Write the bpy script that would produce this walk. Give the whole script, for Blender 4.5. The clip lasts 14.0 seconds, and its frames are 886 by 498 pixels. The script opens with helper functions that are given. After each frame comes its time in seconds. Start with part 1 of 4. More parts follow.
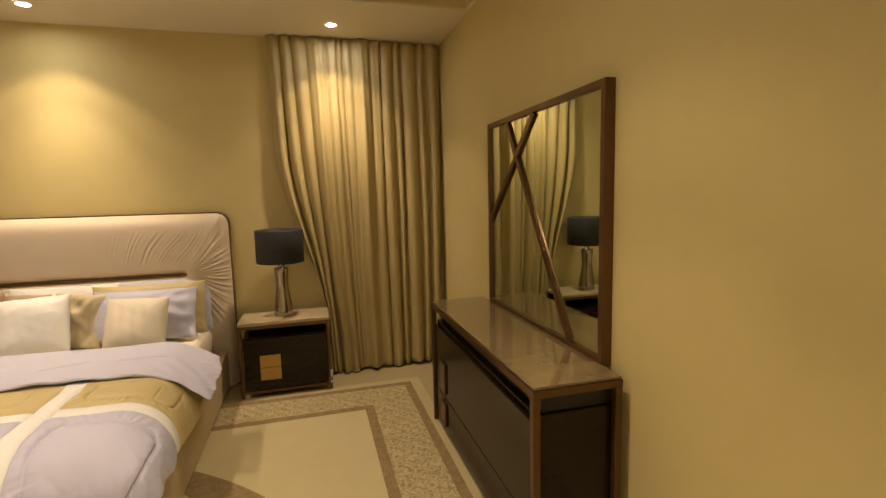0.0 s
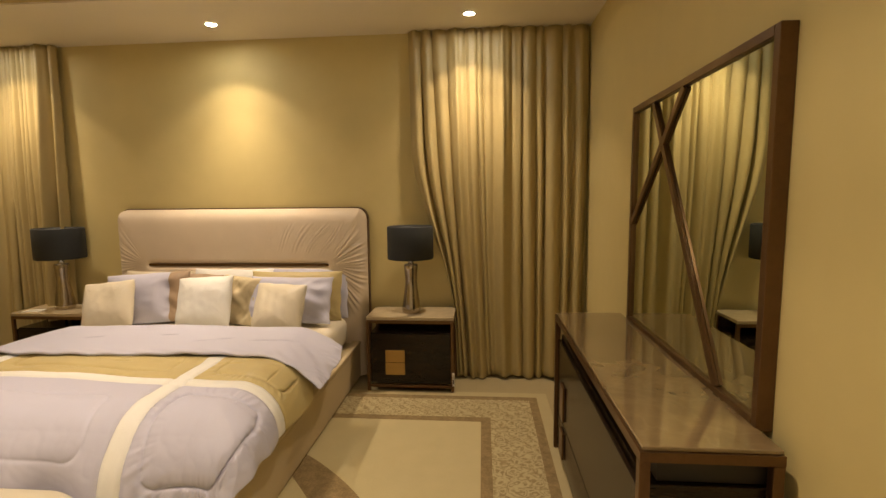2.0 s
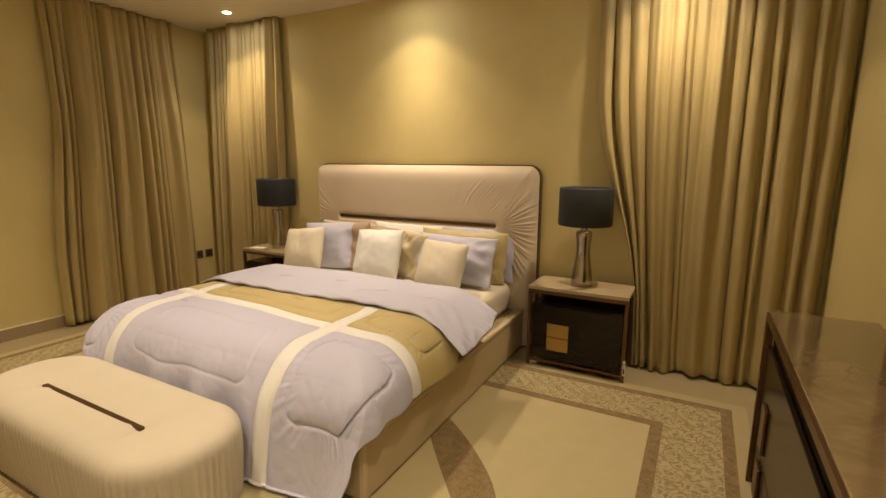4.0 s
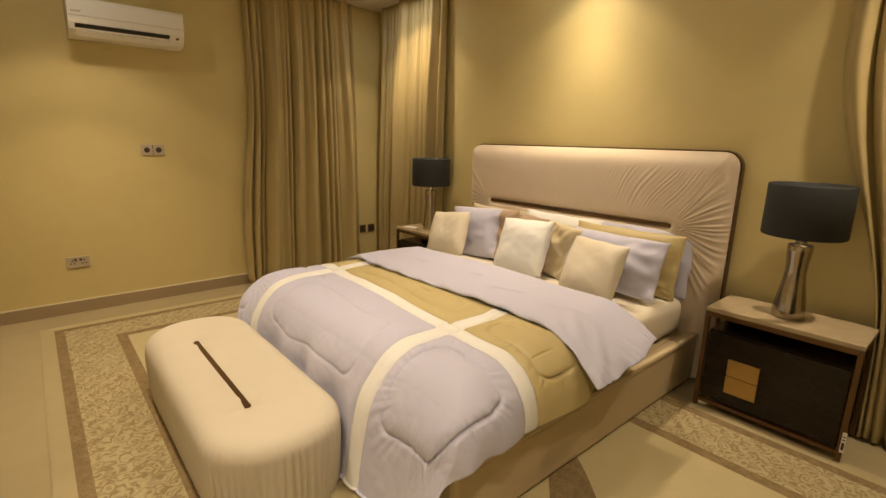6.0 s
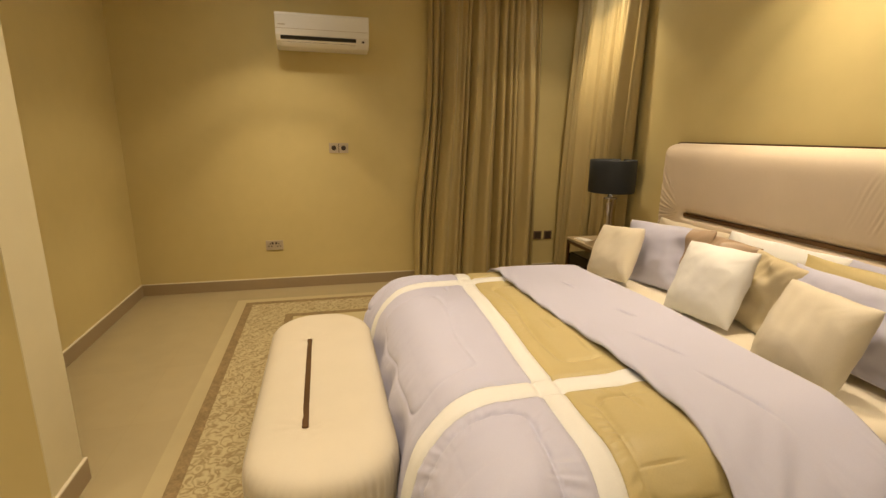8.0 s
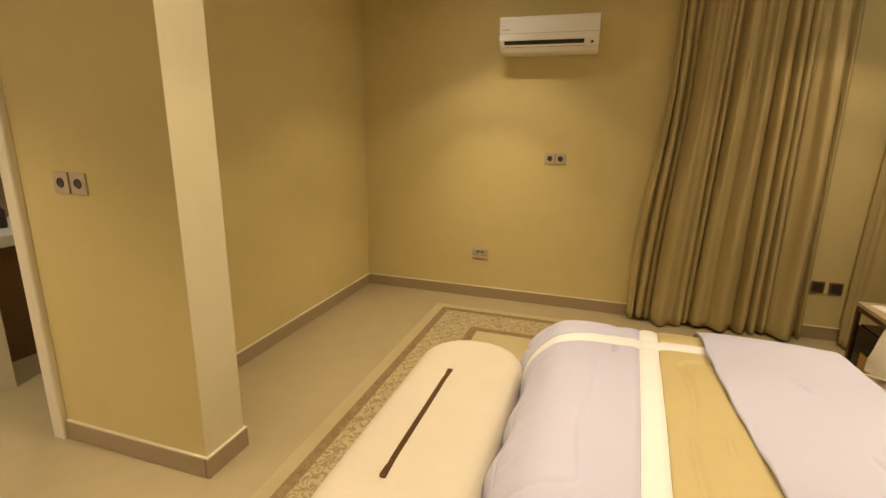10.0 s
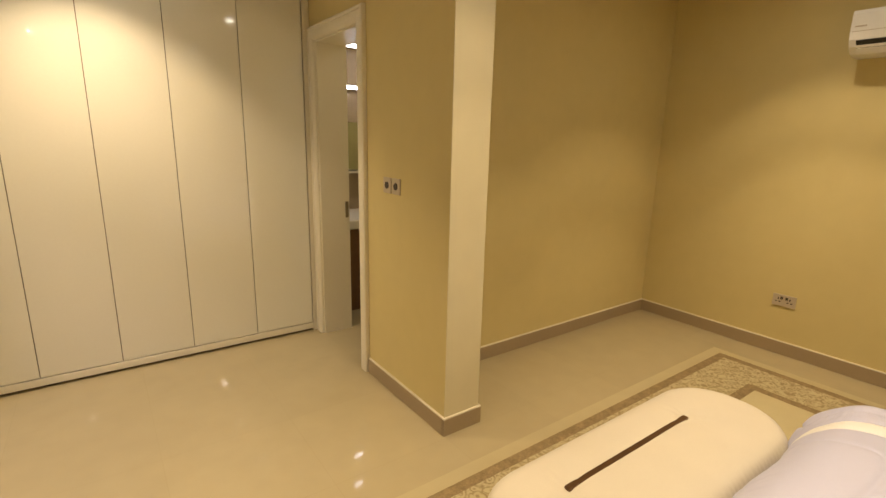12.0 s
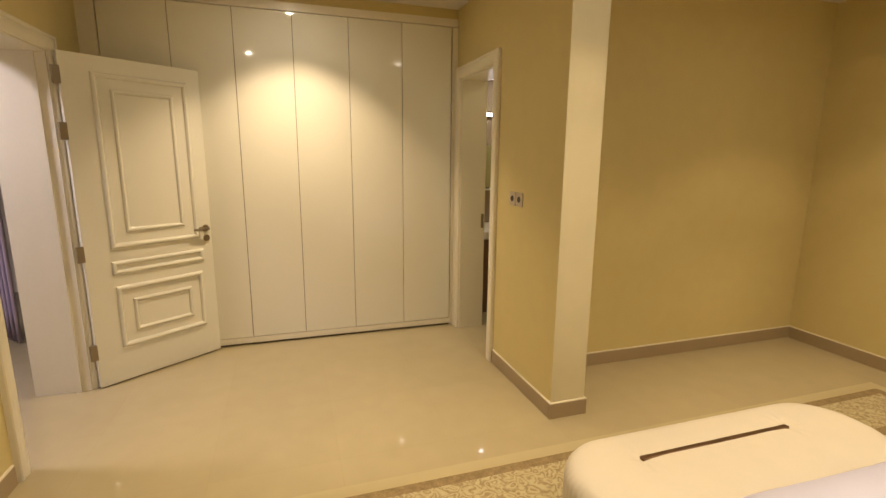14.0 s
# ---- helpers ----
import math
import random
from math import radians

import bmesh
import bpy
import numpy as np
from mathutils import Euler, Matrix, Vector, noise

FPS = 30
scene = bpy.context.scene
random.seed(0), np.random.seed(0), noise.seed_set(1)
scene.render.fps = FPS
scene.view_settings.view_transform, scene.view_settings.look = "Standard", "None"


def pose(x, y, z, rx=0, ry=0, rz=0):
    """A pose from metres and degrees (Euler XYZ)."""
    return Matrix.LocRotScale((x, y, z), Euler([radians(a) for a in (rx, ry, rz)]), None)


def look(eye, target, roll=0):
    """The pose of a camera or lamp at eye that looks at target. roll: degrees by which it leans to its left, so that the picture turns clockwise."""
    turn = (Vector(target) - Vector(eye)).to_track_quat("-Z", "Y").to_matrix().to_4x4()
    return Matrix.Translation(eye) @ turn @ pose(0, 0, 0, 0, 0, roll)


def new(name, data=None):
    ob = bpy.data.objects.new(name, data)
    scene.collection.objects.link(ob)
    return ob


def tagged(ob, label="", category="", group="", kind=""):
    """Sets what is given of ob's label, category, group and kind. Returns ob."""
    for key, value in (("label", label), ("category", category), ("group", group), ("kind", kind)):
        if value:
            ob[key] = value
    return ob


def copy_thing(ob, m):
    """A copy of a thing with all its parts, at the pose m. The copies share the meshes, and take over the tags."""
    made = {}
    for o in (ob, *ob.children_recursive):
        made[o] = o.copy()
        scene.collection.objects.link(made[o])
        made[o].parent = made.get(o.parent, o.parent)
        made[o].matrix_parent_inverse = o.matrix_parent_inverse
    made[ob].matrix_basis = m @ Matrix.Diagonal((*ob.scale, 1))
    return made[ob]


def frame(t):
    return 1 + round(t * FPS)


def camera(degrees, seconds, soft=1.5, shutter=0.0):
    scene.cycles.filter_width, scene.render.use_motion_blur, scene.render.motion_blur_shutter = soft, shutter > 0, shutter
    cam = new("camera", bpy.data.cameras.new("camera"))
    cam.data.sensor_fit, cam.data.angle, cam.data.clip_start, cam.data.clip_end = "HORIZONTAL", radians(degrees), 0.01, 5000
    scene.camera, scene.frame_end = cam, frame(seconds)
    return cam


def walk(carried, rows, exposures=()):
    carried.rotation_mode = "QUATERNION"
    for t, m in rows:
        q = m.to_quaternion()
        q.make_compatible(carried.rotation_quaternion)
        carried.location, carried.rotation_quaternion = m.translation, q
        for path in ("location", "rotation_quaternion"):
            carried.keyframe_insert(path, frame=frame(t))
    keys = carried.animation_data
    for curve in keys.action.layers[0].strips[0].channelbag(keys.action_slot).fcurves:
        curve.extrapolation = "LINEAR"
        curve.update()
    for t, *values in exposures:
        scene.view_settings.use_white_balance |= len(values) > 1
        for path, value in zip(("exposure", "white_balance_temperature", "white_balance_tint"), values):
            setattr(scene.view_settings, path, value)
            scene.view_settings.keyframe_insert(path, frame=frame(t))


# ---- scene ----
cam = camera(85.8, 14.0)
PATH = [
    (0, (1.552, -0.65, 1.45), (2.077, 1.265, 1.217), -1.4),
    (0.5, (1.636, -0.583, 1.441), (2.049, 1.361, 1.222), -1.3),
    (1, (1.725, -0.521, 1.446), (1.938, 1.456, 1.228), -1.1),
    (1.5, (1.798, -0.474, 1.437), (1.829, 1.514, 1.219), -0.9),
    (2, (1.848, -0.418, 1.419), (1.682, 1.563, 1.203), -0.6),
    (2.5, (1.889, -0.321, 1.408), (1.507, 1.629, 1.181), -0.5),
    (3, (1.931, -0.226, 1.413), (1.345, 1.667, 1.141), -0.3),
    (3.5, (1.963, -0.144, 1.397), (1.197, 1.676, 1.08), -0.1),
    (4, (1.966, -0.088, 1.377), (1.032, 1.643, 1.013), 0.2),
    (4.2, (1.963, -0.062, 1.361), (0.976, 1.636, 0.983), 0.4),
    (6.3, (1.883, 0.413, 1.381), (0.327, 1.586, 0.932), 0.9),
    (6.5, (1.88, 0.475, 1.373), (0.272, 1.577, 0.925), 0.7),
    (7, (1.854, 0.643, 1.373), (0.12, 1.528, 0.913), 0.9),
    (7.2, (1.84, 0.699, 1.37), (0.07, 1.507, 0.907), 0.9),
    (9.5, (1.414, 1.373, 1.435), (-0.504, 1.066, 0.955), 1.0),
    (10, (1.354, 1.437, 1.465), (-0.493, 0.847, 0.976), 1.1),
    (10.5, (1.304, 1.503, 1.486), (-0.441, 0.657, 0.999), 1.1),
    (11, (1.258, 1.612, 1.494), (-0.312, 0.466, 1.023), 1.1),
    (11.5, (1.263, 1.66, 1.483), (-0.075, 0.246, 1.022), 1.3),
    (12, (1.297, 1.713, 1.486), (0.152, 0.137, 1.034), 1.4),
    (12.5, (1.352, 1.873, 1.5), (0.401, 0.164, 1.083), 1.0),
    (13, (1.386, 1.982, 1.512), (0.537, 0.214, 1.116), 0.7),
    (13.5, (1.399, 2.105, 1.496), (0.658, 0.287, 1.11), 0.6),
    (14, (1.382, 2.189, 1.487), (0.774, 0.322, 1.108), 0.5),
]

walk(cam, [(t, look(eye, target, roll)) for t, eye, target, roll in PATH],
     [(0.0, 0.19, 6750, 14), (2.0, 0.20, 6750, 13.5), (4.2, 0.20, 6650, 12), (7.0, 0.21, 6700, 11), (9.5, 0.40, 6750, 10), (11.5, 0.41, 6800, 10.5), (14.0, 0.43, 6800, 11)])

# ---------------- room sizes ----------------
XE, XW, YN = 2.635, -2.64, 3.30
YA = -0.585            # south wall of the alcove
YW = -1.70            # wardrobe fronts
H = 2.65              # soffit
HT = 2.83             # raised tray of the ceiling
TH = 0.22
FLOOR = 0.0

# ---------------- light ----------------
world = bpy.data.worlds.new("world")
scene.world = world
world.use_nodes = True
world.node_tree.nodes["Background"].inputs["Color"].default_value = (0.02, 0.018, 0.015, 1)
world.node_tree.nodes["Background"].inputs["Strength"].default_value = 0.3
WARM = (1.0, 0.78, 0.52)
SPILL_W, EDGE_W, CORE_W, GLOW = 22.0, 24.0, 68.0, 170.0
DOWNLIGHTS = [(-1.83, 2.95), (-0.06, 2.95), (1.76, 2.95),
              (-1.84, 0.64), (-0.03, 0.64), (1.72, 0.66), (1.29, -1.15)]


def spot(x, y, z, watts, color=WARM, angle=86, blend=1.0, size=0.03):
    d = bpy.data.lights.new("downlight_lamp", "SPOT")
    d.energy, d.color, d.spot_size, d.spot_blend, d.shadow_soft_size = watts, color, radians(angle), blend, size
    ob = new("downlight_lamp", d)
    ob.matrix_world = pose(x, y, z)
    return ob


# ---------------- materials ----------------
def material(name, color, rough=0.6, metal=0.0, spread=0.06, scale=3.0, fine=60.0, bump=0.0, bump_scale=200.0,
             spec=0.5, coat=0.0, stretch=(1, 1, 1), color2=None):
    """A surface with large and small variation of colour and fine relief."""
    m = bpy.data.materials.new(name)
    m.use_nodes = True
    nt = m.node_tree
    b = nt.nodes["Principled BSDF"]
    b.inputs["Roughness"].default_value = rough
    b.inputs["Metallic"].default_value = metal
    b.inputs["Specular IOR Level"].default_value = spec
    b.inputs["Coat Weight"].default_value = coat
    b.inputs["Coat Roughness"].default_value = 0.08
    tc = nt.nodes.new("ShaderNodeTexCoord")
    mp = nt.nodes.new("ShaderNodeMapping")
    mp.inputs["Scale"].default_value = stretch
    nt.links.new(tc.outputs["Object"], mp.inputs["Vector"])
    n1 = nt.nodes.new("ShaderNodeTexNoise")
    n1.inputs["Scale"].default_value = scale
    n1.inputs["Detail"].default_value = 3
    n2 = nt.nodes.new("ShaderNodeTexNoise")
    n2.inputs["Scale"].default_value = fine
    n2.inputs["Detail"].default_value = 4
    for n in (n1, n2):
        nt.links.new(mp.outputs["Vector"], n.inputs["Vector"])
    mix = nt.nodes.new("ShaderNodeMath")
    mix.operation = "ADD"
    nt.links.new(n1.outputs["Fac"], mix.inputs[0])
    nt.links.new(n2.outputs["Fac"], mix.inputs[1])
    half = nt.nodes.new("ShaderNodeMapRange")
    half.inputs["From Min"].default_value, half.inputs["From Max"].default_value = 0.6, 1.4
    nt.links.new(mix.outputs["Value"], half.inputs["Value"])
    ramp = nt.nodes.new("ShaderNodeMix")
    ramp.data_type = "RGBA"
    nt.links.new(half.outputs["Result"], ramp.inputs["Factor"])
    c2 = color2 or [min(1, c * (1 + spread)) for c in color]
    ramp.inputs["A"].default_value = (*[c * (1 - spread) for c in color], 1)
    ramp.inputs["B"].default_value = (*c2, 1)
    nt.links.new(ramp.outputs["Result"], b.inputs["Base Color"])
    rr = nt.nodes.new("ShaderNodeMapRange")
    rr.inputs["To Min"].default_value, rr.inputs["To Max"].default_value = rough * 0.85, min(1, rough * 1.15)
    nt.links.new(n1.outputs["Fac"], rr.inputs["Value"])
    nt.links.new(rr.outputs["Result"], b.inputs["Roughness"])
    if bump:
        n3 = nt.nodes.new("ShaderNodeTexNoise")
        n3.inputs["Scale"].default_value = bump_scale
        nt.links.new(mp.outputs["Vector"], n3.inputs["Vector"])
        bp = nt.nodes.new("ShaderNodeBump")
        bp.inputs["Strength"].default_value = bump
        bp.inputs["Distance"].default_value = 0.002
        nt.links.new(n3.outputs["Fac"], bp.inputs["Height"])
        nt.links.new(bp.outputs["Normal"], b.inputs["Normal"])
    return m


def glowing(name, color, strength):
    m = bpy.data.materials.new(name)
    m.use_nodes = True
    b = m.node_tree.nodes["Principled BSDF"]
    b.inputs["Base Color"].default_value = (0.8, 0.8, 0.8, 1)
    b.inputs["Emission Color"].default_value = (*color, 1)
    b.inputs["Emission Strength"].default_value = strength
    return m


PAINT = material("wall_paint", (0.64, 0.54, 0.262), 0.62, spread=0.03, scale=1.2, fine=9, bump=0.15, bump_scale=260, spec=0.3)
PALE = material("pale_wall_face", (0.68, 0.62, 0.42), 0.6, spread=0.03, scale=1.2, fine=9, bump=0.12, bump_scale=260, spec=0.3)
CEILING = material("ceiling_paint", (0.74, 0.68, 0.55), 0.7, spread=0.02, scale=1.5, bump=0.1, spec=0.3)
TRAY = material("tray_paint", (0.64, 0.54, 0.262), 0.65, spread=0.03, scale=1.2, bump=0.1, spec=0.3)
TRIM = material("white_lacquer_trim", (0.78, 0.735, 0.60), 0.3, spread=0.02, scale=2, spec=0.5)
LACQUER = material("gloss_white_lacquer", (0.80, 0.78, 0.67), 0.035, spread=0.015, scale=1.5, spec=0.55, coat=0.3)
SKIRT = material("porcelain_skirting", (0.36, 0.28, 0.175), 0.42, spread=0.03, scale=4, fine=40)
SKIRTTOP = material("skirting_edge_grout", (0.72, 0.66, 0.52), 0.5, spread=0.04)
CURTAIN = material("satin_curtain", (0.44, 0.357, 0.172), 0.46, spread=0.03, scale=3, fine=60, bump=0.12, bump_scale=500, spec=0.55, stretch=(1, 1, 0.3))
VELVET = material("cream_velvet", (0.70, 0.60, 0.48), 0.55, spread=0.05, scale=7, fine=300, bump=0.2, bump_scale=700, spec=0.35)
BENCHV = material("ivory_velvet", (0.59, 0.54, 0.435), 0.6, spread=0.04, scale=6, fine=300, bump=0.2, bump_scale=700, spec=0.3)
BASEV = material("beige_upholstery", (0.55, 0.455, 0.30), 0.7, spread=0.05, scale=6, fine=300, bump=0.25, bump_scale=600, spec=0.25)
BRONZE = material("dark_bronze", (0.13, 0.070, 0.030), 0.30, metal=0.6, spread=0.15, scale=6, fine=60)
DARKWOOD = material("espresso_lacquer", (0.014, 0.008, 0.005), 0.22, spread=0.3, scale=3, fine=40, stretch=(1, 6, 6), spec=0.3)
GAP = material("brown_shadow_gap", (0.16, 0.115, 0.07), 0.5)
VANWOOD = material("walnut_veneer", (0.16, 0.085, 0.04), 0.35, spread=0.2, scale=3, fine=40, stretch=(6, 6, 1))
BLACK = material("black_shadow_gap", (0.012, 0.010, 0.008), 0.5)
LAVENDER = material("lavender_satin", (0.55, 0.56, 0.73), 0.5, spread=0.03, scale=4, fine=240, bump=0.15, bump_scale=600, spec=0.4)
MUSTARD = material("mustard_satin", (0.54, 0.45, 0.225), 0.42, spread=0.06, scale=5, fine=240, bump=0.15, bump_scale=600, spec=0.45)
CREAM = material("cream_satin", (0.82, 0.83, 0.83), 0.5, spread=0.03, scale=5, fine=240, bump=0.12, bump_scale=600, spec=0.4)
SHEET = material("cream_sheet", (0.78, 0.72, 0.60), 0.7, spread=0.03, scale=5, fine=240, bump=0.12, spec=0.3)
CHAMP = material("champagne_satin", (0.64, 0.57, 0.44), 0.42, spread=0.05, scale=6, fine=240, bump=0.15, bump_scale=600, spec=0.5)
IVORY = material("ivory_satin", (0.74, 0.68, 0.555), 0.45, spread=0.04, scale=6, fine=240, bump=0.15, bump_scale=600, spec=0.45)
GOLDS = material("gold_satin", (0.58, 0.50, 0.33), 0.38, spread=0.06, scale=6, fine=240, bump=0.15, bump_scale=600, spec=0.5)
TAUPE = material("taupe_satin", (0.40, 0.29, 0.20), 0.35, spread=0.08, scale=6, fine=240, bump=0.15, spec=0.55)
SHADE = material("charcoal_shade", (0.026, 0.030, 0.034), 0.6, spread=0.12, scale=5, fine=400, bump=0.3, bump_scale=900, stretch=(1, 1, 4), spec=0.35)
MERCURY = material("smoked_mercury_glass", (0.40, 0.345, 0.26), 0.16, metal=0.95, spread=0.18, scale=14, fine=120)
CHROME = material("polished_chrome", (0.75, 0.72, 0.66), 0.1, metal=1.0, spread=0.03)
STEEL = material("brushed_steel", (0.33, 0.28, 0.21), 0.35, metal=0.9, spread=0.1, fine=150)
GOLDP = material("brushed_gold_plate", (0.50, 0.33, 0.12), 0.35, metal=0.8, spread=0.1, fine=120, stretch=(1, 1, 8))
PLASTIC = material("white_plastic", (0.80, 0.78, 0.72), 0.3, spread=0.02)
BROWNP = material("brown_plate", (0.17, 0.11, 0.075), 0.35, spread=0.04)
GREYP = material("silver_grey_plate", (0.50, 0.43, 0.33), 0.35, spread=0.04)
SOCKETD = material("dark_insert", (0.05, 0.035, 0.028), 0.4, spread=0.1)
RUGPLAIN = material("rug_cream_pile", (0.47, 0.405, 0.235), 0.95, spread=0.05, scale=8, fine=200, bump=0.5, bump_scale=350, spec=0.1)
RUGEDGE = material("rug_straw_edge", (0.41, 0.345, 0.20), 0.95, spread=0.05, scale=8, fine=200, bump=0.5, bump_scale=350, spec=0.1)
RUGBROWN = material("rug_brown_pile", (0.235, 0.172, 0.088), 0.95, spread=0.3, scale=30, fine=120, bump=0.5, bump_scale=350, spec=0.1)
BATHWALL = material("bathroom_tile", (0.36, 0.28, 0.19), 0.25, spread=0.05, scale=2)
HALLWALL = material("hall_paint", (0.70, 0.66, 0.60), 0.6, spread=0.02)
LILAC = material("lilac_curtain", (0.45, 0.38, 0.50), 0.6, spread=0.06, scale=6)
LAMPGLOW = glowing("downlight_diffuser", (1.0, 0.93, 0.80), GLOW)
COOLGLOW = glowing("cool_diffuser", (0.85, 0.88, 1.0), 9.0)


def mirror_material():
    m = bpy.data.materials.new("silvered_glass")
    m.use_nodes = True
    b = m.node_tree.nodes["Principled BSDF"]
    b.inputs["Base Color"].default_value = (0.66, 0.70, 0.57, 1)
    b.inputs["Metallic"].default_value = 1.0
    b.inputs["Roughness"].default_value = 0.015
    return m


MIRROR = mirror_material()


def floor_material():
    """Polished cream porcelain, 60 cm tiles with tight joints."""
    m = material("polished_porcelain", (0.40, 0.335, 0.20), 0.04, spread=0.05, scale=1.4, fine=7, spec=0.5)
    nt = m.node_tree
    b = nt.nodes["Principled BSDF"]
    src = b.inputs["Base Color"].links[0].from_socket
    tc = nt.nodes.new("ShaderNodeTexCoord")
    br = nt.nodes.new("ShaderNodeTexBrick")
    br.offset = 0.0
    br.inputs["Scale"].default_value = 1.0
    br.inputs["Brick Width"].default_value = 0.6
    br.inputs["Row Height"].default_value = 0.6
    br.inputs["Mortar Size"].default_value = 0.0015
    br.inputs["Mortar Smooth"].default_value = 0.5
    br.inputs["Color1"].default_value = (1, 1, 1, 1)
    br.inputs["Color2"].default_value = (0.97, 0.97, 0.97, 1)
    br.inputs["Mortar"].default_value = (0.92, 0.91, 0.88, 1)
    nt.links.new(tc.outputs["Object"], br.inputs["Vector"])
    mx = nt.nodes.new("ShaderNodeMix")
    mx.data_type, mx.blend_type = "RGBA", "MULTIPLY"
    mx.inputs["Factor"].default_value = 1.0
    nt.links.new(src, mx.inputs["A"])
    nt.links.new(br.outputs["Color"], mx.inputs["B"])
    nt.links.new(mx.outputs["Result"], b.inputs["Base Color"])
    return m


def damask_material():
    """Cream scrolls on a taupe ground, woven."""
    m = material("rug_damask", (0.275, 0.213, 0.112), 0.95, spread=0.1, scale=10, fine=200, bump=0.5, bump_scale=350, spec=0.1)
    nt = m.node_tree
    b = nt.nodes["Principled BSDF"]
    src = b.inputs["Base Color"].links[0].from_socket
    tc = nt.nodes.new("ShaderNodeTexCoord")
    noi = nt.nodes.new("ShaderNodeTexNoise")
    noi.inputs["Scale"].default_value = 16.0
    noi.inputs["Detail"].default_value = 1.0
    nt.links.new(tc.outputs["Object"], noi.inputs["Vector"])
    add = nt.nodes.new("ShaderNodeVectorMath")
    add.operation = "MULTIPLY_ADD"
    add.inputs[1].default_value = (0.085, 0.085, 0.085)
    nt.links.new(noi.outputs["Color"], add.inputs[0])
    nt.links.new(tc.outputs["Object"], add.inputs[2])
    vo = nt.nodes.new("ShaderNodeTexVoronoi")
    vo.inputs["Scale"].default_value = 17.0
    nt.links.new(add.outputs["Vector"], vo.inputs["Vector"])
    sn = nt.nodes.new("ShaderNodeMath")
    sn.operation = "MULTIPLY"
    sn.inputs[1].default_value = 19.0
    nt.links.new(vo.outputs["Distance"], sn.inputs[0])
    s2 = nt.nodes.new("ShaderNodeMath")
    s2.operation = "SINE"
    nt.links.new(sn.outputs["Value"], s2.inputs[0])
    n2 = nt.nodes.new("ShaderNodeTexNoise")
    n2.inputs["Scale"].default_value = 70.0
    nt.links.new(tc.outputs["Object"], n2.inputs["Vector"])
    s3 = nt.nodes.new("ShaderNodeMath")
    s3.operation = "MULTIPLY_ADD"
    s3.inputs[1].default_value = 2.2
    nt.links.new(n2.outputs["Fac"], s3.inputs[0])
    nt.links.new(s2.outputs["Value"], s3.inputs[2])
    st = nt.nodes.new("ShaderNodeMapRange")
    st.inputs["From Min"].default_value, st.inputs["From Max"].default_value = 0.3, 2.2
    lat = nt.nodes.new("ShaderNodeTexWave")
    lat.bands_direction = "DIAGONAL"
    lat.inputs["Scale"].default_value = 7.0
    lat.inputs["Distortion"].default_value = 2.5
    lat.inputs["Detail Scale"].default_value = 6.0
    nt.links.new(tc.outputs["Object"], lat.inputs["Vector"])
    lad = nt.nodes.new("ShaderNodeMath")
    lad.operation = "MULTIPLY_ADD"
    lad.inputs[1].default_value = 0.7
    nt.links.new(lat.outputs["Fac"], lad.inputs[0])
    nt.links.new(s3.outputs["Value"], lad.inputs[2])
    nt.links.new(lad.outputs["Value"], st.inputs["Value"])
    mx = nt.nodes.new("ShaderNodeMix")
    mx.data_type = "RGBA"
    nt.links.new(st.outputs["Result"], mx.inputs["Factor"])
    nt.links.new(src, mx.inputs["A"])
    mx.inputs["B"].default_value = (0.44, 0.375, 0.22, 1)
    nt.links.new(mx.outputs["Result"], b.inputs["Base Color"])
    return m


def marble_material():
    """Brown polished stone with pale veins."""
    m = material("brown_marble", (0.185, 0.132, 0.070), 0.06, spread=0.25, scale=4.5, fine=13, spec=0.7, coat=0.6)
    nt = m.node_tree
    b = nt.nodes["Principled BSDF"]
    src = b.inputs["Base Color"].links[0].from_socket
    tc = nt.nodes.new("ShaderNodeTexCoord")
    wv = nt.nodes.new("ShaderNodeTexNoise")
    wv.inputs["Scale"].default_value = 4.5
    wv.inputs["Detail"].default_value = 6.0
    wv.inputs["Distortion"].default_value = 1.6
    nt.links.new(tc.outputs["Object"], wv.inputs["Vector"])
    sub = nt.nodes.new("ShaderNodeMath")
    sub.operation = "SUBTRACT"
    sub.inputs[1].default_value = 0.5
    nt.links.new(wv.outputs["Fac"], sub.inputs[0])
    ab = nt.nodes.new("ShaderNodeMath")
    ab.operation = "ABSOLUTE"
    nt.links.new(sub.outputs["Value"], ab.inputs[0])
    mr = nt.nodes.new("ShaderNodeMapRange")
    mr.inputs["From Min"].default_value, mr.inputs["From Max"].default_value = 0.0, 0.045
    mr.inputs["To Min"].default_value, mr.inputs["To Max"].default_value = 0.14, 0.0
    nt.links.new(ab.outputs["Value"], mr.inputs["Value"])
    mx = nt.nodes.new("ShaderNodeMix")
    mx.data_type = "RGBA"
    nt.links.new(mr.outputs["Result"], mx.inputs["Factor"])
    nt.links.new(src, mx.inputs["A"])
    mx.inputs["B"].default_value = (0.30, 0.235, 0.14, 1)
    nt.links.new(mx.outputs["Result"], b.inputs["Base Color"])
    return m


STONE = material("beige_stone_top", (0.46, 0.375, 0.25), 0.15, spread=0.12, scale=6, fine=18, spec=0.5, coat=0.2)
PORCELAIN = floor_material()
DAMASK = damask_material()
MARBLE = marble_material()


# ---------------- mesh helpers ----------------
def empty(name, at=(0, 0, 0), turn=0.0, **tags):
    ob = new(name)
    ob.empty_display_size = 0.1
    ob.matrix_basis = pose(*at, 0, 0, turn)
    return tagged(ob, **tags)


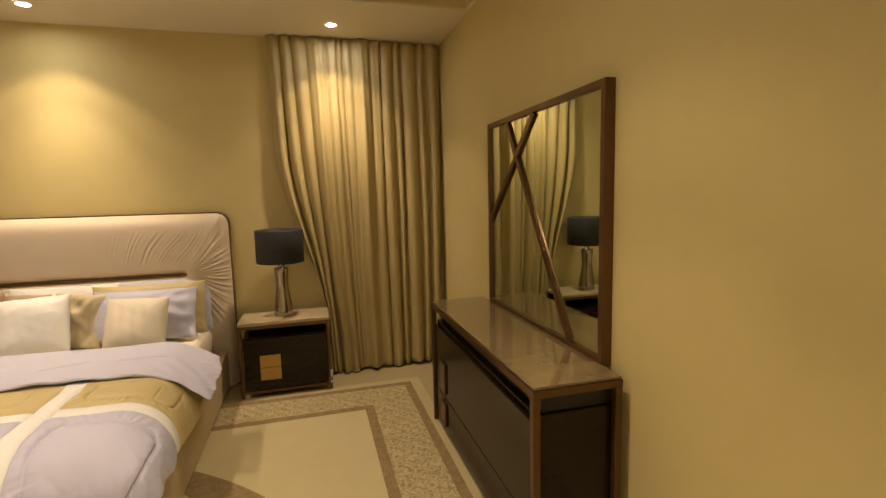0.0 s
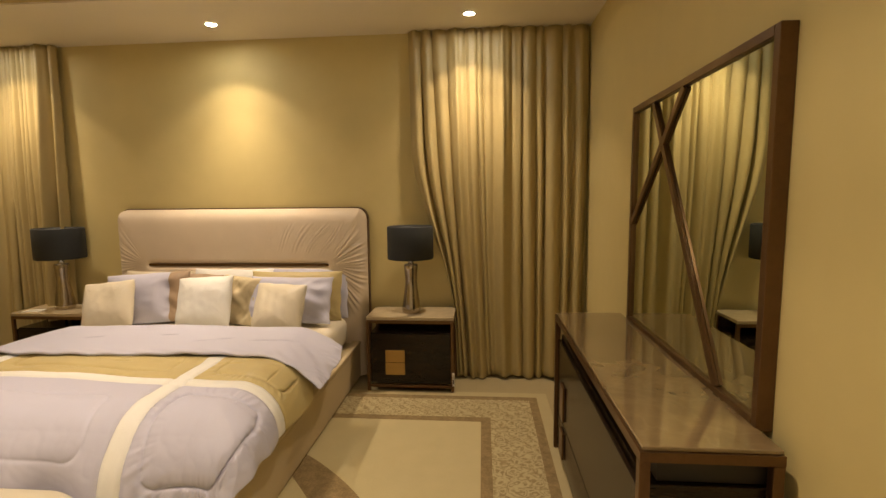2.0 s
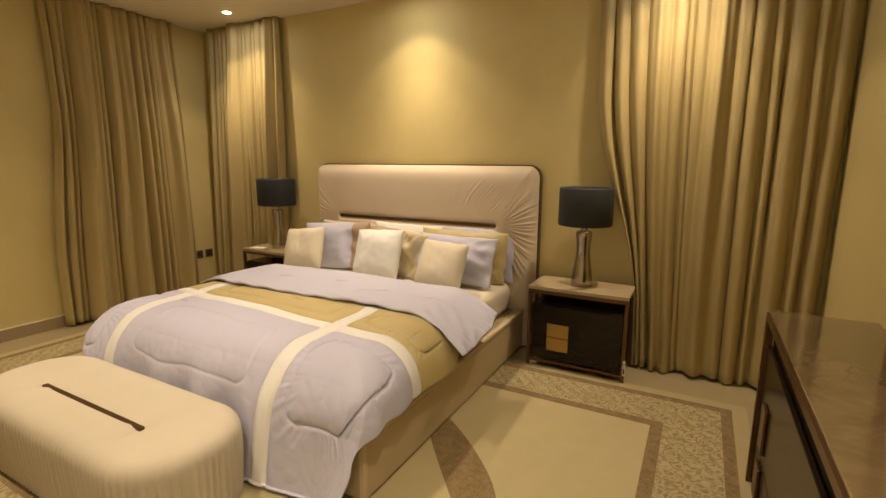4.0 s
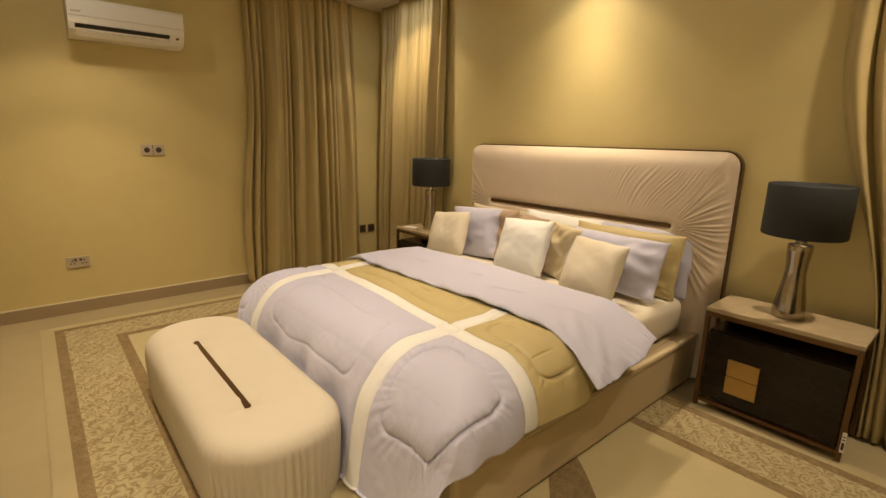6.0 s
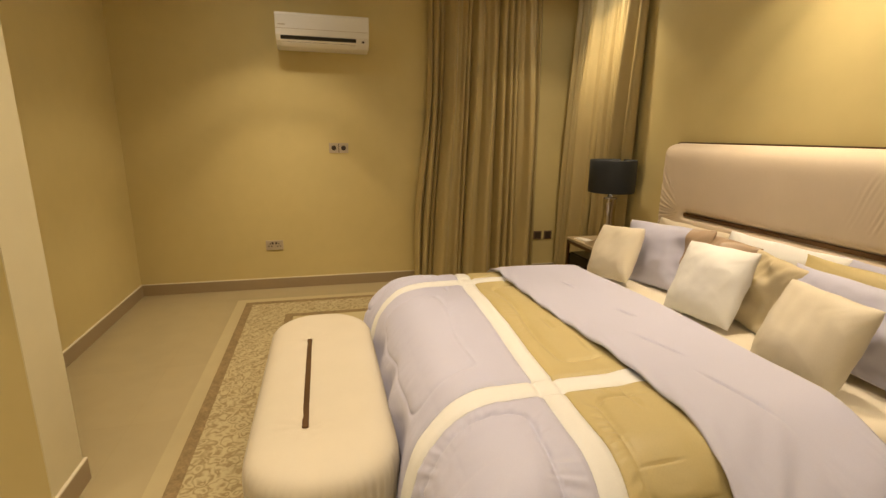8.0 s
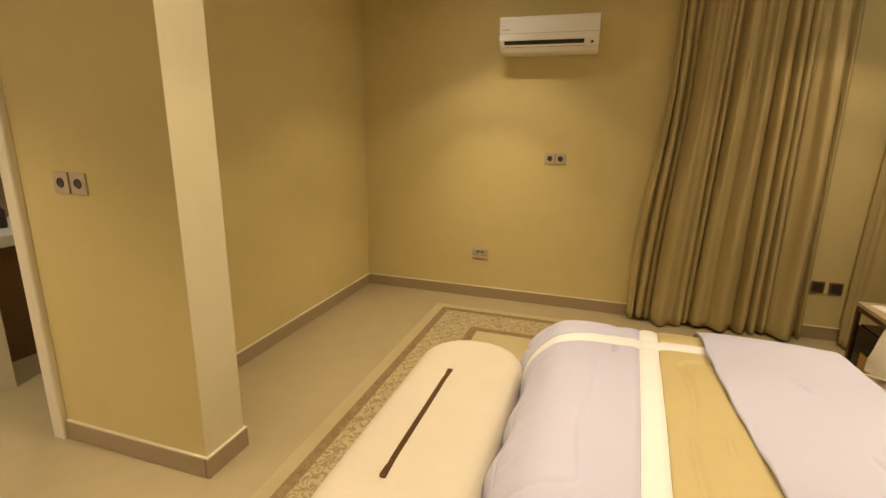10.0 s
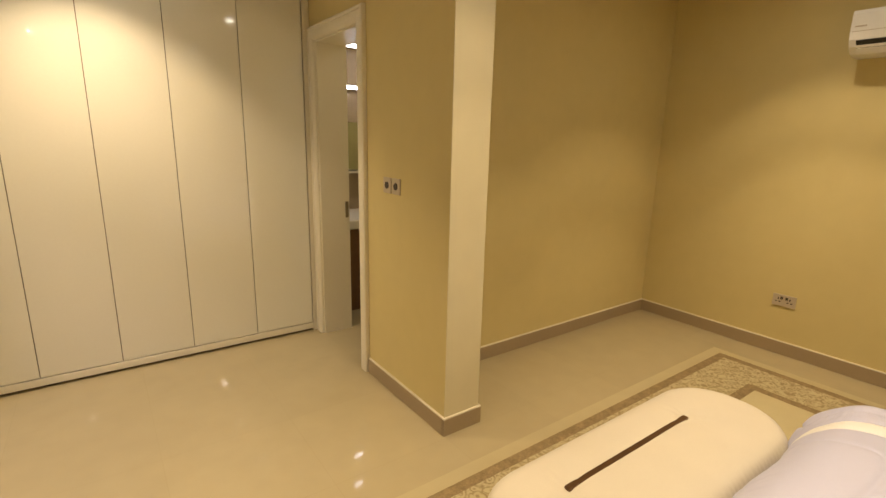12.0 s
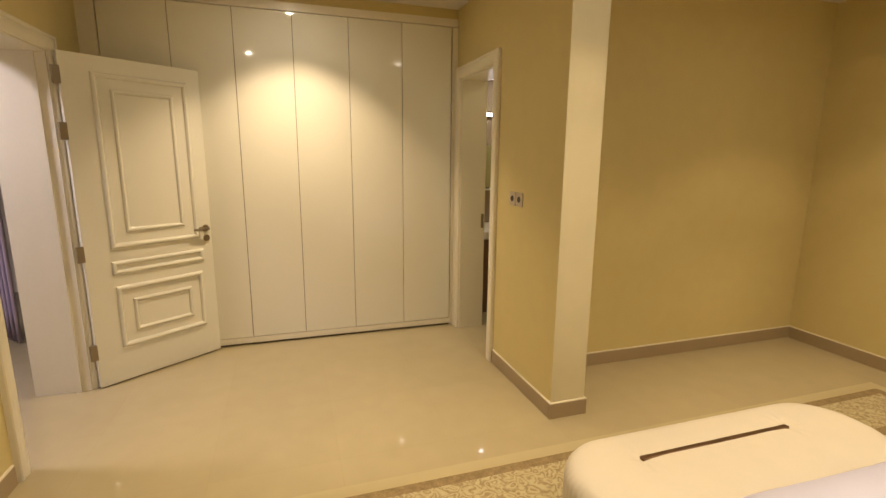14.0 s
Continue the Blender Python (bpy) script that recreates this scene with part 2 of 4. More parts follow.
def part(name, bm, mat, parent=None, label="", smooth=False, mod=None):
    """Links a bmesh as one mesh object under a thing or a part."""
    me = bpy.data.meshes.new(name)
    bm.to_mesh(me)
    bm.free()
    me.materials.append(mat)
    if smooth:
        me.polygons.foreach_set("use_smooth", [True] * len(me.polygons))
    ob = new(name, me)
    ob.parent = parent
    return tagged(ob, label=label)


def grid_part(name, pts, mat, parent=None, label="", closed_u=False, thick=0.0, smooth=True):
    """A sheet from an array (rows, columns, 3)."""
    r, c = pts.shape[:2]
    i = np.arange(r * c).reshape(r, c)
    if closed_u:
        j = np.roll(i, -1, axis=1)
        f = np.stack([i[:-1], j[:-1], j[1:], i[1:]], -1).reshape(-1, 4)
    else:
        f = np.stack([i[:-1, :-1], i[:-1, 1:], i[1:, 1:], i[1:, :-1]], -1).reshape(-1, 4)
    me = bpy.data.meshes.new(name)
    me.from_pydata(pts.reshape(-1, 3).tolist(), [], f.tolist())
    me.materials.append(mat)
    me.polygons.foreach_set("use_smooth", [smooth] * len(me.polygons))
    me.update()
    ob = new(name, me)
    ob.parent = parent
    if thick:
        s = ob.modifiers.new("thickness", "SOLIDIFY")
        s.thickness, s.offset = thick, -1
    return tagged(ob, label=label)


def box(bm, lo, hi, bevel=0.0, seg=2):
    geom = bmesh.ops.create_cube(bm, size=1.0)["verts"]
    lo, hi = Vector(lo), Vector(hi)
    for v in geom:
        v.co = Vector([(a + b) / 2 + c * (b - a) for a, b, c in zip(lo, hi, v.co)])
    if bevel:
        edges = list({e for v in geom for e in v.link_edges})
        bmesh.ops.bevel(bm, geom=edges, offset=bevel, segments=seg, profile=0.5, affect="EDGES")
    return bm


def boxes(*items, bevel=0.0):
    bm = bmesh.new()
    for lo, hi in items:
        box(bm, lo, hi, bevel)
    return bm


def lathe(profile, seg=40):
    """A turned shape from (radius, height) pairs."""
    bm = bmesh.new()
    rings = []
    for r, z in profile:
        rings.append([bm.verts.new((r * math.cos(2 * math.pi * k / seg), r * math.sin(2 * math.pi * k / seg), z)) for k in range(seg)])
    for a, b in zip(rings, rings[1:]):
        for k in range(seg):
            bm.faces.new((a[k], a[(k + 1) % seg], b[(k + 1) % seg], b[k]))
    return bm


def ring(bm, outer, inner, z0, z1):
    """A flat rectangular frame; outer and inner are (x0, y0, x1, y1)."""
    def corners(r, z):
        return [bm.verts.new(p) for p in ((r[0], r[1], z), (r[2], r[1], z), (r[2], r[3], z), (r[0], r[3], z))]
    a, b, c, d = corners(outer, z1), corners(inner, z1), corners(outer, z0), corners(inner, z0)
    for k in range(4):
        n = (k + 1) % 4
        bm.faces.new((a[k], a[n], b[n], b[k]))
        bm.faces.new((c[k], d[k], d[n], c[n]))
        bm.faces.new((a[k], c[k], c[n], a[n]))
        bm.faces.new((b[k], b[n], d[n], d[k]))
    return bm


def smoothstep(a, b, x):
    t = np.clip((x - a) / (b - a), 0, 1)
    return t * t * (3 - 2 * t)


def wavy(u, v, seed, scale=1.0):
    """A sum of soft waves, for wrinkles."""
    r = np.random.RandomState(seed)
    out = np.zeros_like(u)
    for _ in range(9):
        a = r.uniform(0, math.pi)
        k = r.uniform(6, 26) * scale
        out += np.sin(k * (u * math.cos(a) + v * math.sin(a)) + r.uniform(0, 6.28)) / k
    return out


# ---------------- the shell ----------------
def structure(name, bm, mat, **kw):
    return tagged(part(name, bm, mat, **kw), kind="structure")


structure("floor", boxes(((-4.2, -4.5, -0.15), (6.0, 3.6, FLOOR))), PORCELAIN)
structure("wall_north", boxes(((XW - TH, YN, 0), (XE + TH, YN + TH, HT + 0.1))), PAINT)
structure("wall_west", boxes(((XW - TH, YA - TH, 0), (XW, YN - 0.002, HT + 0.1))), PAINT)
DY0, DY1, DH = -1.20, -0.35, 2.06     # entrance opening in the east wall
EW = 0.30
structure("wall_east", boxes(((XE, DY1, 0), (XE + EW, YN - 0.002, HT + 0.1)),
                             ((XE, -2.5, 0), (XE + EW, DY0, HT + 0.1)),
                             ((XE, DY0, DH), (XE + EW, DY1, HT + 0.1))), PAINT)
structure("wall_alcove", boxes(((XW, YA - TH, 0), (-0.222, YA, HT + 0.1))), PAINT)
BY0, BY1, BH = -1.60, -0.935, 2.11     # bathroom opening in the partition
structure("wall_partition", boxes(((-0.222, BY1, 0), (-0.002, -0.030, HT + 0.1)),
                                  ((-0.222, -2.9, 0), (-0.002, BY0, HT + 0.1)),
                                  ((-0.222, BY0, BH), (-0.002, BY1, HT + 0.1))), PAINT)
# north end of the partition, coloured paler than the other walls
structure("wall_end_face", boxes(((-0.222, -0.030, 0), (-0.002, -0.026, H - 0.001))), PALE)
structure("wall_south", boxes(((-0.222, -2.55, 0), (XE + EW, -2.35, HT + 0.1))), PAINT)

TX0, TX1, TY0, TY1 = -1.78, XE - 0.02, 1.25, 2.50
cm = bmesh.new()
ring(cm, (-4.2, -4.5, 6.0, 3.6), (TX0, TY0, TX1, TY1), H, HT - 0.002)
box(cm, (-4.2, -4.5, HT), (6.0, 3.6, HT + 0.1))
structure("ceiling", cm, CEILING)
structure("trim_tray", ring(bmesh.new(), (TX0, TY0, TX1, TY1), (TX0 + 0.004, TY0 + 0.004, TX1 - 0.004, TY1 - 0.004), H + 0.012, HT - 0.003), TRAY)


def skirting(points, side=1):
    """Skirting along a line of floor points, with its pale upper edge."""
    bm, bt = bmesh.new(), bmesh.new()
    for (x0, y0), (x1, y1) in zip(points, points[1:]):
        d = Vector((x1 - x0, y1 - y0)).normalized()
        n = Vector((-d.y, d.x)) * side * 0.012
        xs, ys = sorted((x0, x1)), sorted((y0, y1))
        if abs(d.x) > 0.5:
            ylo, yhi = sorted((y0, y0 + n.y))
            box(bm, (xs[0], ylo, 0.001), (xs[1], yhi, 0.092))
            box(bt, (xs[0], ylo, 0.093), (xs[1], yhi, 0.100))
        else:
            xlo, xhi = sorted((x0, x0 + n.x))
            box(bm, (xlo, ys[0], 0.001), (xhi, ys[1], 0.092))
            box(bt, (xlo, ys[0], 0.093), (xhi, ys[1], 0.100))
    structure("baseboard", bm, SKIRT)
    structure("baseboard_edge", bt, SKIRTTOP)


skirting([(XW, YN - 0.001), (XW, YA + 0.013)], 1)
skirting([(XW, YA), (-0.235, YA)], 1)
skirting([(-0.222, YA + 0.013), (-0.222, -0.030)], 1)
skirting([(-0.234, -0.026), (0.010, -0.026)], 1)
skirting([(-0.002, -0.0305), (-0.002, BY1 + 0.09)], 1)
skirting([(XW + 0.013, YN), (XE - 0.013, YN)], -1)
skirting([(XE, YN - 0.001), (XE, DY1 + 0.10)], -1)


def architrave(name, plane, out, y0, y1, z1, wide=0.085, proud=0.028):
    """A moulded frame round an opening in a wall that runs along y."""
    th = tagged(empty(name), kind="structure")
    prof = [(0.0, 0.0), (0.0, 0.5), (0.10, 0.80), (0.25, 0.97), (0.42, 1.0), (0.62, 0.93), (0.74, 0.80), (0.76, 0.98), (0.86, 1.12), (0.96, 1.0), (1.0, 0.8), (1.0, 0.0)]
    def sweep(nm, pts):
        """Runs the profile from one mitred end to the other; pts are (inner, outer) pairs of (y, z)."""
        bm = bmesh.new()
        rows = []
        for (iy, iz), (oy, oz) in pts:
            rows.append([bm.verts.new((plane + out * proud * h, iy + (oy - iy) * f, iz + (oz - iz) * f)) for f, h in prof])
        for k in range(len(prof)):
            n = (k + 1) % len(prof)
            bm.faces.new((rows[0][k], rows[0][n], rows[1][n], rows[1][k]))
        bm.faces.new(rows[0])
        bm.faces.new(rows[1][::-1])
        bmesh.ops.recalc_face_normals(bm, faces=bm.faces[:])
        part(nm, bm, TRIM, th)
    sweep("frame_side", [((y0, 0.001), (y0 - wide, 0.001)), ((y0, z1), (y0 - wide, z1 + wide))])
    sweep("frame_side", [((y1, 0.001), (y1 + wide, 0.001)), ((y1, z1), (y1 + wide, z1 + wide))])
    sweep("frame_head", [((y0, z1), (y0 - wide, z1 + wide)), ((y1, z1), (y1 + wide, z1 + wide))])
    return th


architrave("door_frame_bath", -0.002, 1, BY0, BY1, BH)
architrave("door_frame_entrance", XE, -1, DY0, DY1, DH)
structure("door_lining_bath", boxes(((-0.222, BY0, 0), (-0.002, BY0 + 0.012, BH)), ((-0.222, BY1 - 0.012, 0), (-0.002, BY1, BH)),
                                    ((-0.222, BY0 + 0.012, BH - 0.012), (-0.002, BY1 - 0.012, BH))), TRIM)
structure("door_lining_entrance", boxes(((XE, DY0, 0), (XE + EW, DY0 + 0.012, DH)), ((XE, DY1 - 0.012, 0), (XE + EW, DY1, DH)),
                                        ((XE, DY0 + 0.012, DH - 0.012), (XE + EW, DY1 - 0.012, DH))), TRIM)
structure("door_stop_entrance", boxes(((XE + 0.05, DY0 + 0.012, 0), (XE + 0.08, DY0 + 0.03, DH - 0.012))), TRIM)

# hall beyond the entrance and bathroom beyond the partition
structure("wall_hall", boxes(((XE + EW + 1.45, -4.0, 0), (XE + EW + 1.65, 2.0, HT + 0.1)), ((XE + EW, -4.2, 0), (XE + EW + 1.65, -4.0, HT + 0.1)),
                             ((XE + EW, 2.0, 0), (XE + EW + 1.65, 2.2, HT + 0.1))), HALLWALL)
structure("wall_bathroom", boxes(((-2.9, -2.75, 0), (-0.222, -2.55, H)), ((-3.1, -2.75, 0), (-2.9, YA - TH, H))), BATHWALL)


def downlight(x, y, z=H, glow=LAMPGLOW, watts=EDGE_W, color=WARM, angle=74, core=CORE_W, soft=0.30, spill=SPILL_W, core_angle=69):
    th = empty("downlight", (x, y, z), label="round white recessed ceiling downlight, switched on", category="ceiling light", group="recessed downlights")
    part("trim_ring", lathe([(0.034, -0.001), (0.036, -0.006), (0.044, -0.006), (0.048, -0.001)], 32), PLASTIC, th, smooth=True)
    bm = bmesh.new()
    bmesh.ops.create_circle(bm, cap_ends=True, segments=32, radius=0.0345)
    for v in bm.verts:
        v.co.z = -0.0025
    part("diffuser", bm, glow, th)
    spot(x, y, z - 0.012, watts, color, angle, blend=soft)
    if core:
        spot(x, y, z - 0.014, core, color, core_angle)
        spot(x, y, z - 0.013, spill, color, 104, blend=0.4)


for x, y in DOWNLIGHTS:
    if y < 0:
        downlight(x, y, watts=EDGE_W * 0.4, angle=92, core=CORE_W * 0.72, soft=0.5, spill=SPILL_W * 2.3, core_angle=88)
    elif y > 2:
        downlight(x, y, watts=EDGE_W * 0.8, core=CORE_W * 0.66)
    elif x > -1:
        downlight(x, y, core=CORE_W * 0.85)
    else:
        downlight(x, y, watts=EDGE_W * 1.3, core=CORE_W * 1.1, spill=SPILL_W * 1.3)
downlight(-0.06, 1.90, z=HT, watts=EDGE_W * 0.6, core=CORE_W * 0.6, spill=SPILL_W * 0.6)
# unseen hall fixture and wide spot, added to brighten the entrance lining
downlight(3.60, -0.62, glow=COOLGLOW, core=0, watts=0.5, color=(0.92, 0.84, 1.0))
spot(3.60, -0.62, H - 0.06, 110, (0.92, 0.84, 1.0), 176, 1.0, 0.16)
# downlight added out of view to light the bathroom
downlight(-1.0, -1.5, glow=COOLGLOW, color=(1.0, 0.86, 0.70), watts=30, angle=150, core=0)


# ---------------- rug ----------------
def rug():
    th = empty("area_rug", (0, 0, 0), label="large cream rug with a damask border between brown bands", category="rug")
    x0, y0, x1, y1 = -2.248, 0.299, 2.221, 2.841
    def inset(d):
        return (x0 + d, y0 + d, x1 - d, y1 - d)
    z = 0.001
    part("edge_band", ring(bmesh.new(), inset(-0.075), inset(0), z, 0.010), RUGEDGE, th)
    part("brown_band", ring(bmesh.new(), inset(0), inset(0.055), z, 0.012), RUGBROWN, th)
    part("damask_border", ring(bmesh.new(), inset(0.055), inset(0.325), z, 0.0115), DAMASK, th)
    part("brown_band", ring(bmesh.new(), inset(0.325), inset(0.385), z, 0.012), RUGBROWN, th)
    a = inset(0.385)
    part("field", boxes(((a[0], a[1], z), (a[2], a[3], 0.0115))), RUGPLAIN, th)
    # curved brown motif at each side of the bed
    for sx in (1, -1):
        bm = bmesh.new()
        n = 24
        top, bot = [], []
        for k in range(n + 1):
            f = k / n
            px = 0.80 + 0.52 * math.sin(f * 1.55)
            py = 1.98 - 0.62 * f ** 1.25 - 0.1 * math.sin(f * 3.1)
            w = 0.080 + 0.045 * math.sin(f * math.pi)
            nx, ny = 0.55, 0.83
            top.append(bm.verts.new((sx * (px + nx * w) - (0 if sx > 0 else 0.02), py + ny * w * 0.7, 0.0135)))
            bot.append(bm.verts.new((sx * (px - nx * w) - (0 if sx > 0 else 0.02), py - ny * w * 0.7, 0.0135)))
        for k in range(n):
            bm.faces.new((bot[k], bot[k + 1], top[k + 1], top[k]) if sx > 0 else (bot[k], top[k], top[k + 1], bot[k + 1]))
        e = bmesh.ops.extrude_face_region(bm, geom=bm.faces[:])["geom"]
        for v in e:
            if isinstance(v, bmesh.types.BMVert):
                v.co.z = 0.0112
        bmesh.ops.recalc_face_normals(bm, faces=bm.faces[:])
        part("curved_motif", bm, RUGBROWN, th)


rug()


# ---------------- curtains ----------------
def curtain(name, place, folds, top, bottom, z1, lift, depth, label, seed, sweep=1.0):
    """A gathered floor-length curtain. place(a, out, z) gives the world point at a along the wall and out from it.
    top and bottom are its (start, end) along the wall; folds are the relative widths of the folds."""
    r = np.random.RandomState(seed)
    folds = np.array(folds, float)
    edges = np.concatenate([[0], np.cumsum(folds / folds.sum())])
    us = []
    for k in range(len(folds)):
        per = 44 if folds[k] > 0.15 else 12
        for j in range(per):
            us.append((edges[k] + (edges[k + 1] - edges[k]) * j / per, k, j / per))
    us.append((1.0, len(folds) - 1, 1.0))
    rows = 56
    amp = depth * (0.65 + 0.35 * r.rand(len(folds))) * np.clip(folds / 0.09, 0.5, 1.0)
    amp2 = depth * (0.65 + 0.35 * r.rand(len(folds))) * np.clip(folds / 0.09, 0.5, 1.15)
    pts = np.zeros((rows + 1, len(us), 3))
    w = r.rand(len(folds), 3)
    soft = np.where(r.rand(len(folds)) < 0.45, 2.0, 0.9)
    for i in range(rows + 1):
        v = i / rows
        z = z1 + (lift - z1) * v
        s = float(smoothstep(0.30, 0.85, np.array(v)))
        for j, (u, k, f) in enumerate(us):
            a = top[0] + (top[1] - top[0]) * u
            near = (1 - u) ** 7
            a += (bottom[0] - top[0]) * (s * near + v ** 1.3 * (1 - near)) * (1 - u) ** sweep + (bottom[1] - top[1]) * v * u
            a += 0.006 * math.sin(3.2 * v + 6 * u) + 0.004 * math.sin(7 * v + 2.5 * k)
            big = folds[k] > 0.15
            body = max(0.0, math.sin(math.pi * f)) ** (0.4 if big else soft[k])
            d = (amp[k] * (1 - v) + amp2[k] * v) * body
            if big:
                q = folds[k] / 0.13
                d += depth * body * (0.40 * math.sin(1.45 * math.pi * f * q + 1.2 * v + 6 * w[k, 2]) + 0.12 * max(0.0, 1 - 1.3 * v) * math.sin(4.4 * math.pi * f * q + 6 * w[k, 1] - 1.5 * v))
            d *= 0.55 + 0.45 * float(smoothstep(0, 0.45, np.array(v)))
            pts[i, j] = place(a, 0.04 + d, z + 0.008 * math.sin(k * 1.7) * (v > 0.99))
    th = empty(name, tuple(place((bottom[0] + bottom[1]) / 2, 0.05, 0)), label=label, category="curtain", group="window curtains")
    pts -= np.array(th.matrix_basis.translation)
    grid_part("drape", pts, CURTAIN, th, thick=0.004)
    return th


RF = [0.11, 0.10, 0.13, 0.28, 0.06, 0.36, 0.13, 0.08, 0.15, 0.09, 0.13]
curtain("curtain", lambda a, o, z: Vector((a, YN - o, z)), RF, (1.295, 2.615), (1.64, 2.60), H - 0.004, 0.02, 0.075,
        "full-length champagne satin curtain swept aside behind the nightstand lamp", 3, 2.8)
curtain("curtain", lambda a, o, z: Vector((a, YN - o, z)), [0.08, 0.06, 0.05, 0.06, 0.28, 0.05, 0.05, 0.04, 0.05, 0.20, 0.06], (-2.50, -1.53), (-2.58, -1.56), H - 0.004, 0.02, 0.11,
        "full-length champagne satin curtain in the corner beside the bed", 4)
curtain("curtain", lambda a, o, z: Vector((XW + o, a, z)), [0.06, 0.07, 0.05, 0.24, 0.06, 0.30, 0.10, 0.07, 0.06, 0.20, 0.05], (1.87, 2.93), (1.76, 2.97), H - 0.004, 0.02, 0.115,
        "full-length champagne satin curtain on the wall with the air conditioner", 5)


# ---------------- bed ----------------
XC = -0.08


def headboard(bed):
    W, top, low, r = 1.025, 1.342, 0.02, 0.085
    n, m = 620, 260
    us, zs = np.linspace(-1, 1, n), np.linspace(low, top, m)
    U, Z = np.meshgrid(us, zs)
    over = np.clip(Z - (top - r), 0, r)
    Wz = W - r + np.sqrt(np.maximum(r * r - over ** 2, 1e-6))
    X = U * Wz
    d = np.minimum(Wz - np.abs(X), top - Z)
    y = -0.10 * (1 - np.exp(-np.maximum(d, 0) / 0.03)) + 0.0
    # gathers fanning out from the ends of the bronze bar
    ex, ez = 0.74, 0.905
    ax = np.abs(X) - ex
    az = Z - ez
    dist = np.hypot(ax, az)
    ang = np.arctan2(az, np.maximum(ax, -0.9))
    fan = np.sin(ang * 44 + 1.6 * np.sin(ang * 5) + 5 * dist * np.sin(ang * 13)) + 0.45 * np.sin(ang * 73 + 2 + 9 * dist)
    fan = np.sign(fan) * np.abs(fan) ** 0.8
    split = np.abs(X) - az * (0.25 + 0.45 * np.minimum(np.abs(X) / ex, 1) ** 2) - ex
    w_fan = smoothstep(0.02, 0.08, dist) * (1 - smoothstep(0.26, 0.50, dist)) * np.where(az > 0, smoothstep(-0.03, 0.01, split), smoothstep(-0.14, 0.02, ax)) * np.where(X > 0, 1.0, 0.7)
    lean = X * 1.0 - np.sign(X) * (Z - ez) * (0.25 + 0.45 * np.minimum(np.abs(X) / ex, 1) ** 2)
    verts = np.sin(lean * 255 + 2.4 * np.sin(lean * 23) + 1.2 * np.sin(az * 17 + X * 9))
    verts = verts * (0.55 + 0.45 * np.sin(lean * 61 + 1.0)) 
    w_v = smoothstep(0.15, 0.55, np.abs(X)) * smoothstep(0.02, -0.02, split) * smoothstep(-0.45, 0.1, X) * smoothstep(0.06, 0.14, az) * (1 - smoothstep(0.26, 0.38, az))
    y -= 0.0036 * fan * w_fan + 0.0020 * verts * w_v
    bar = (np.abs(X) < ex) & (np.abs(az) < 0.06)
    y += 0.03 * np.exp(-(az / 0.022) ** 2) * smoothstep(ex + 0.02, ex - 0.04, np.abs(X))
    pts = np.stack([X, y, Z], -1)
    grid_part("headboard_panel", pts, VELVET, bed, "champagne velvet headboard panel gathered in fan pleats")
    bm = bmesh.new()
    prof = [(-W - 0.008, 0.0)] + [(-(W - r) - (r + 0.008) * math.cos(a), top - r + (r + 0.008) * math.sin(a)) for a in np.linspace(0, math.pi / 2, 8)]
    prof += [(-x, z) for x, z in reversed(prof)]
    a = [bm.verts.new((x, 0.006, z)) for x, z in prof]
    b = [bm.verts.new((x, 0.045, z)) for x, z in prof]
    k = len(prof)
    for i in range(k):
        bm.faces.new((a[i], a[(i + 1) % k], b[(i + 1) % k], b[i]))
    bm.faces.new(a[::-1])
    bm.faces.new(b)
    bmesh.ops.recalc_face_normals(bm, faces=bm.faces[:])
    part("headboard_back", bm, BRONZE, bed, "dark bronze headboard surround")
    part("inset_bar", boxes(((-ex, -0.090, ez - 0.011), (ex, -0.070, ez + 0.011)), bevel=0.003), BRONZE, bed, "thin bronze bar set into the padding")


bed = empty("bed", (XC, YN - 0.05, 0), label="king-size bed with gathered champagne velvet headboard and upholstered base", category="bed")
headboard(bed)
L0 = -1.99
part("base", boxes(((-0.965, L0, 0.012), (0.965, -0.06, 0.285)), bevel=0.022), BASEV, bed, "beige upholstered bed base", smooth=False)
for sx in (-1, 1):
    xa, xb = sorted((sx * 0.905, sx * 0.972))
    part("base_rail", boxes(((xa, L0 - 0.01, 0.272), (xb, -0.065, 0.305)), bevel=0.012), BASEV, bed)
mattress = empty("mattress", (XC, 2.16, 0.29), label="thick mattress in a cream fitted sheet on the bed base", category="mattress")
bm = box(bmesh.new(), (-0.885, -0.80, 0), (0.885, 0.98, 0.215), 0.06, 5)
part("fitted_sheet", bm, SHEET, mattress, smooth=True)


def drape_point(X, Y, top, bx, by, r, xbulge, foot_flare=0.0):
    """Lays flat cloth (X across, Y along, from the bed's middle) over the bed's edges."""
    sx = np.sign(X)
    ax = np.maximum(np.abs(X) - bx, 0)
    ay = np.maximum(by - Y, 0)
    a = (ax ** 4 + ay ** 4 + 1e-12) ** 0.25
    t = np.minimum(a / r, math.pi / 2)
    o = r * np.sin(t)
    drop = r * (1 - np.cos(t)) + np.maximum(a - r * math.pi / 2, 0)
    n = np.hypot(ax, ay) + 1e-9
    o = o + xbulge * smoothstep(0.0, 0.3, drop)
    wide = 1 + 0.35 * np.minimum(ax, ay) / n
    px = sx * (np.minimum(np.abs(X), bx) + o * wide * ax / n)
    py = np.maximum(Y, by) - (o + foot_flare * np.maximum(drop - 0.08, 0)) * wide * ay / n
    return px, py, top - drop


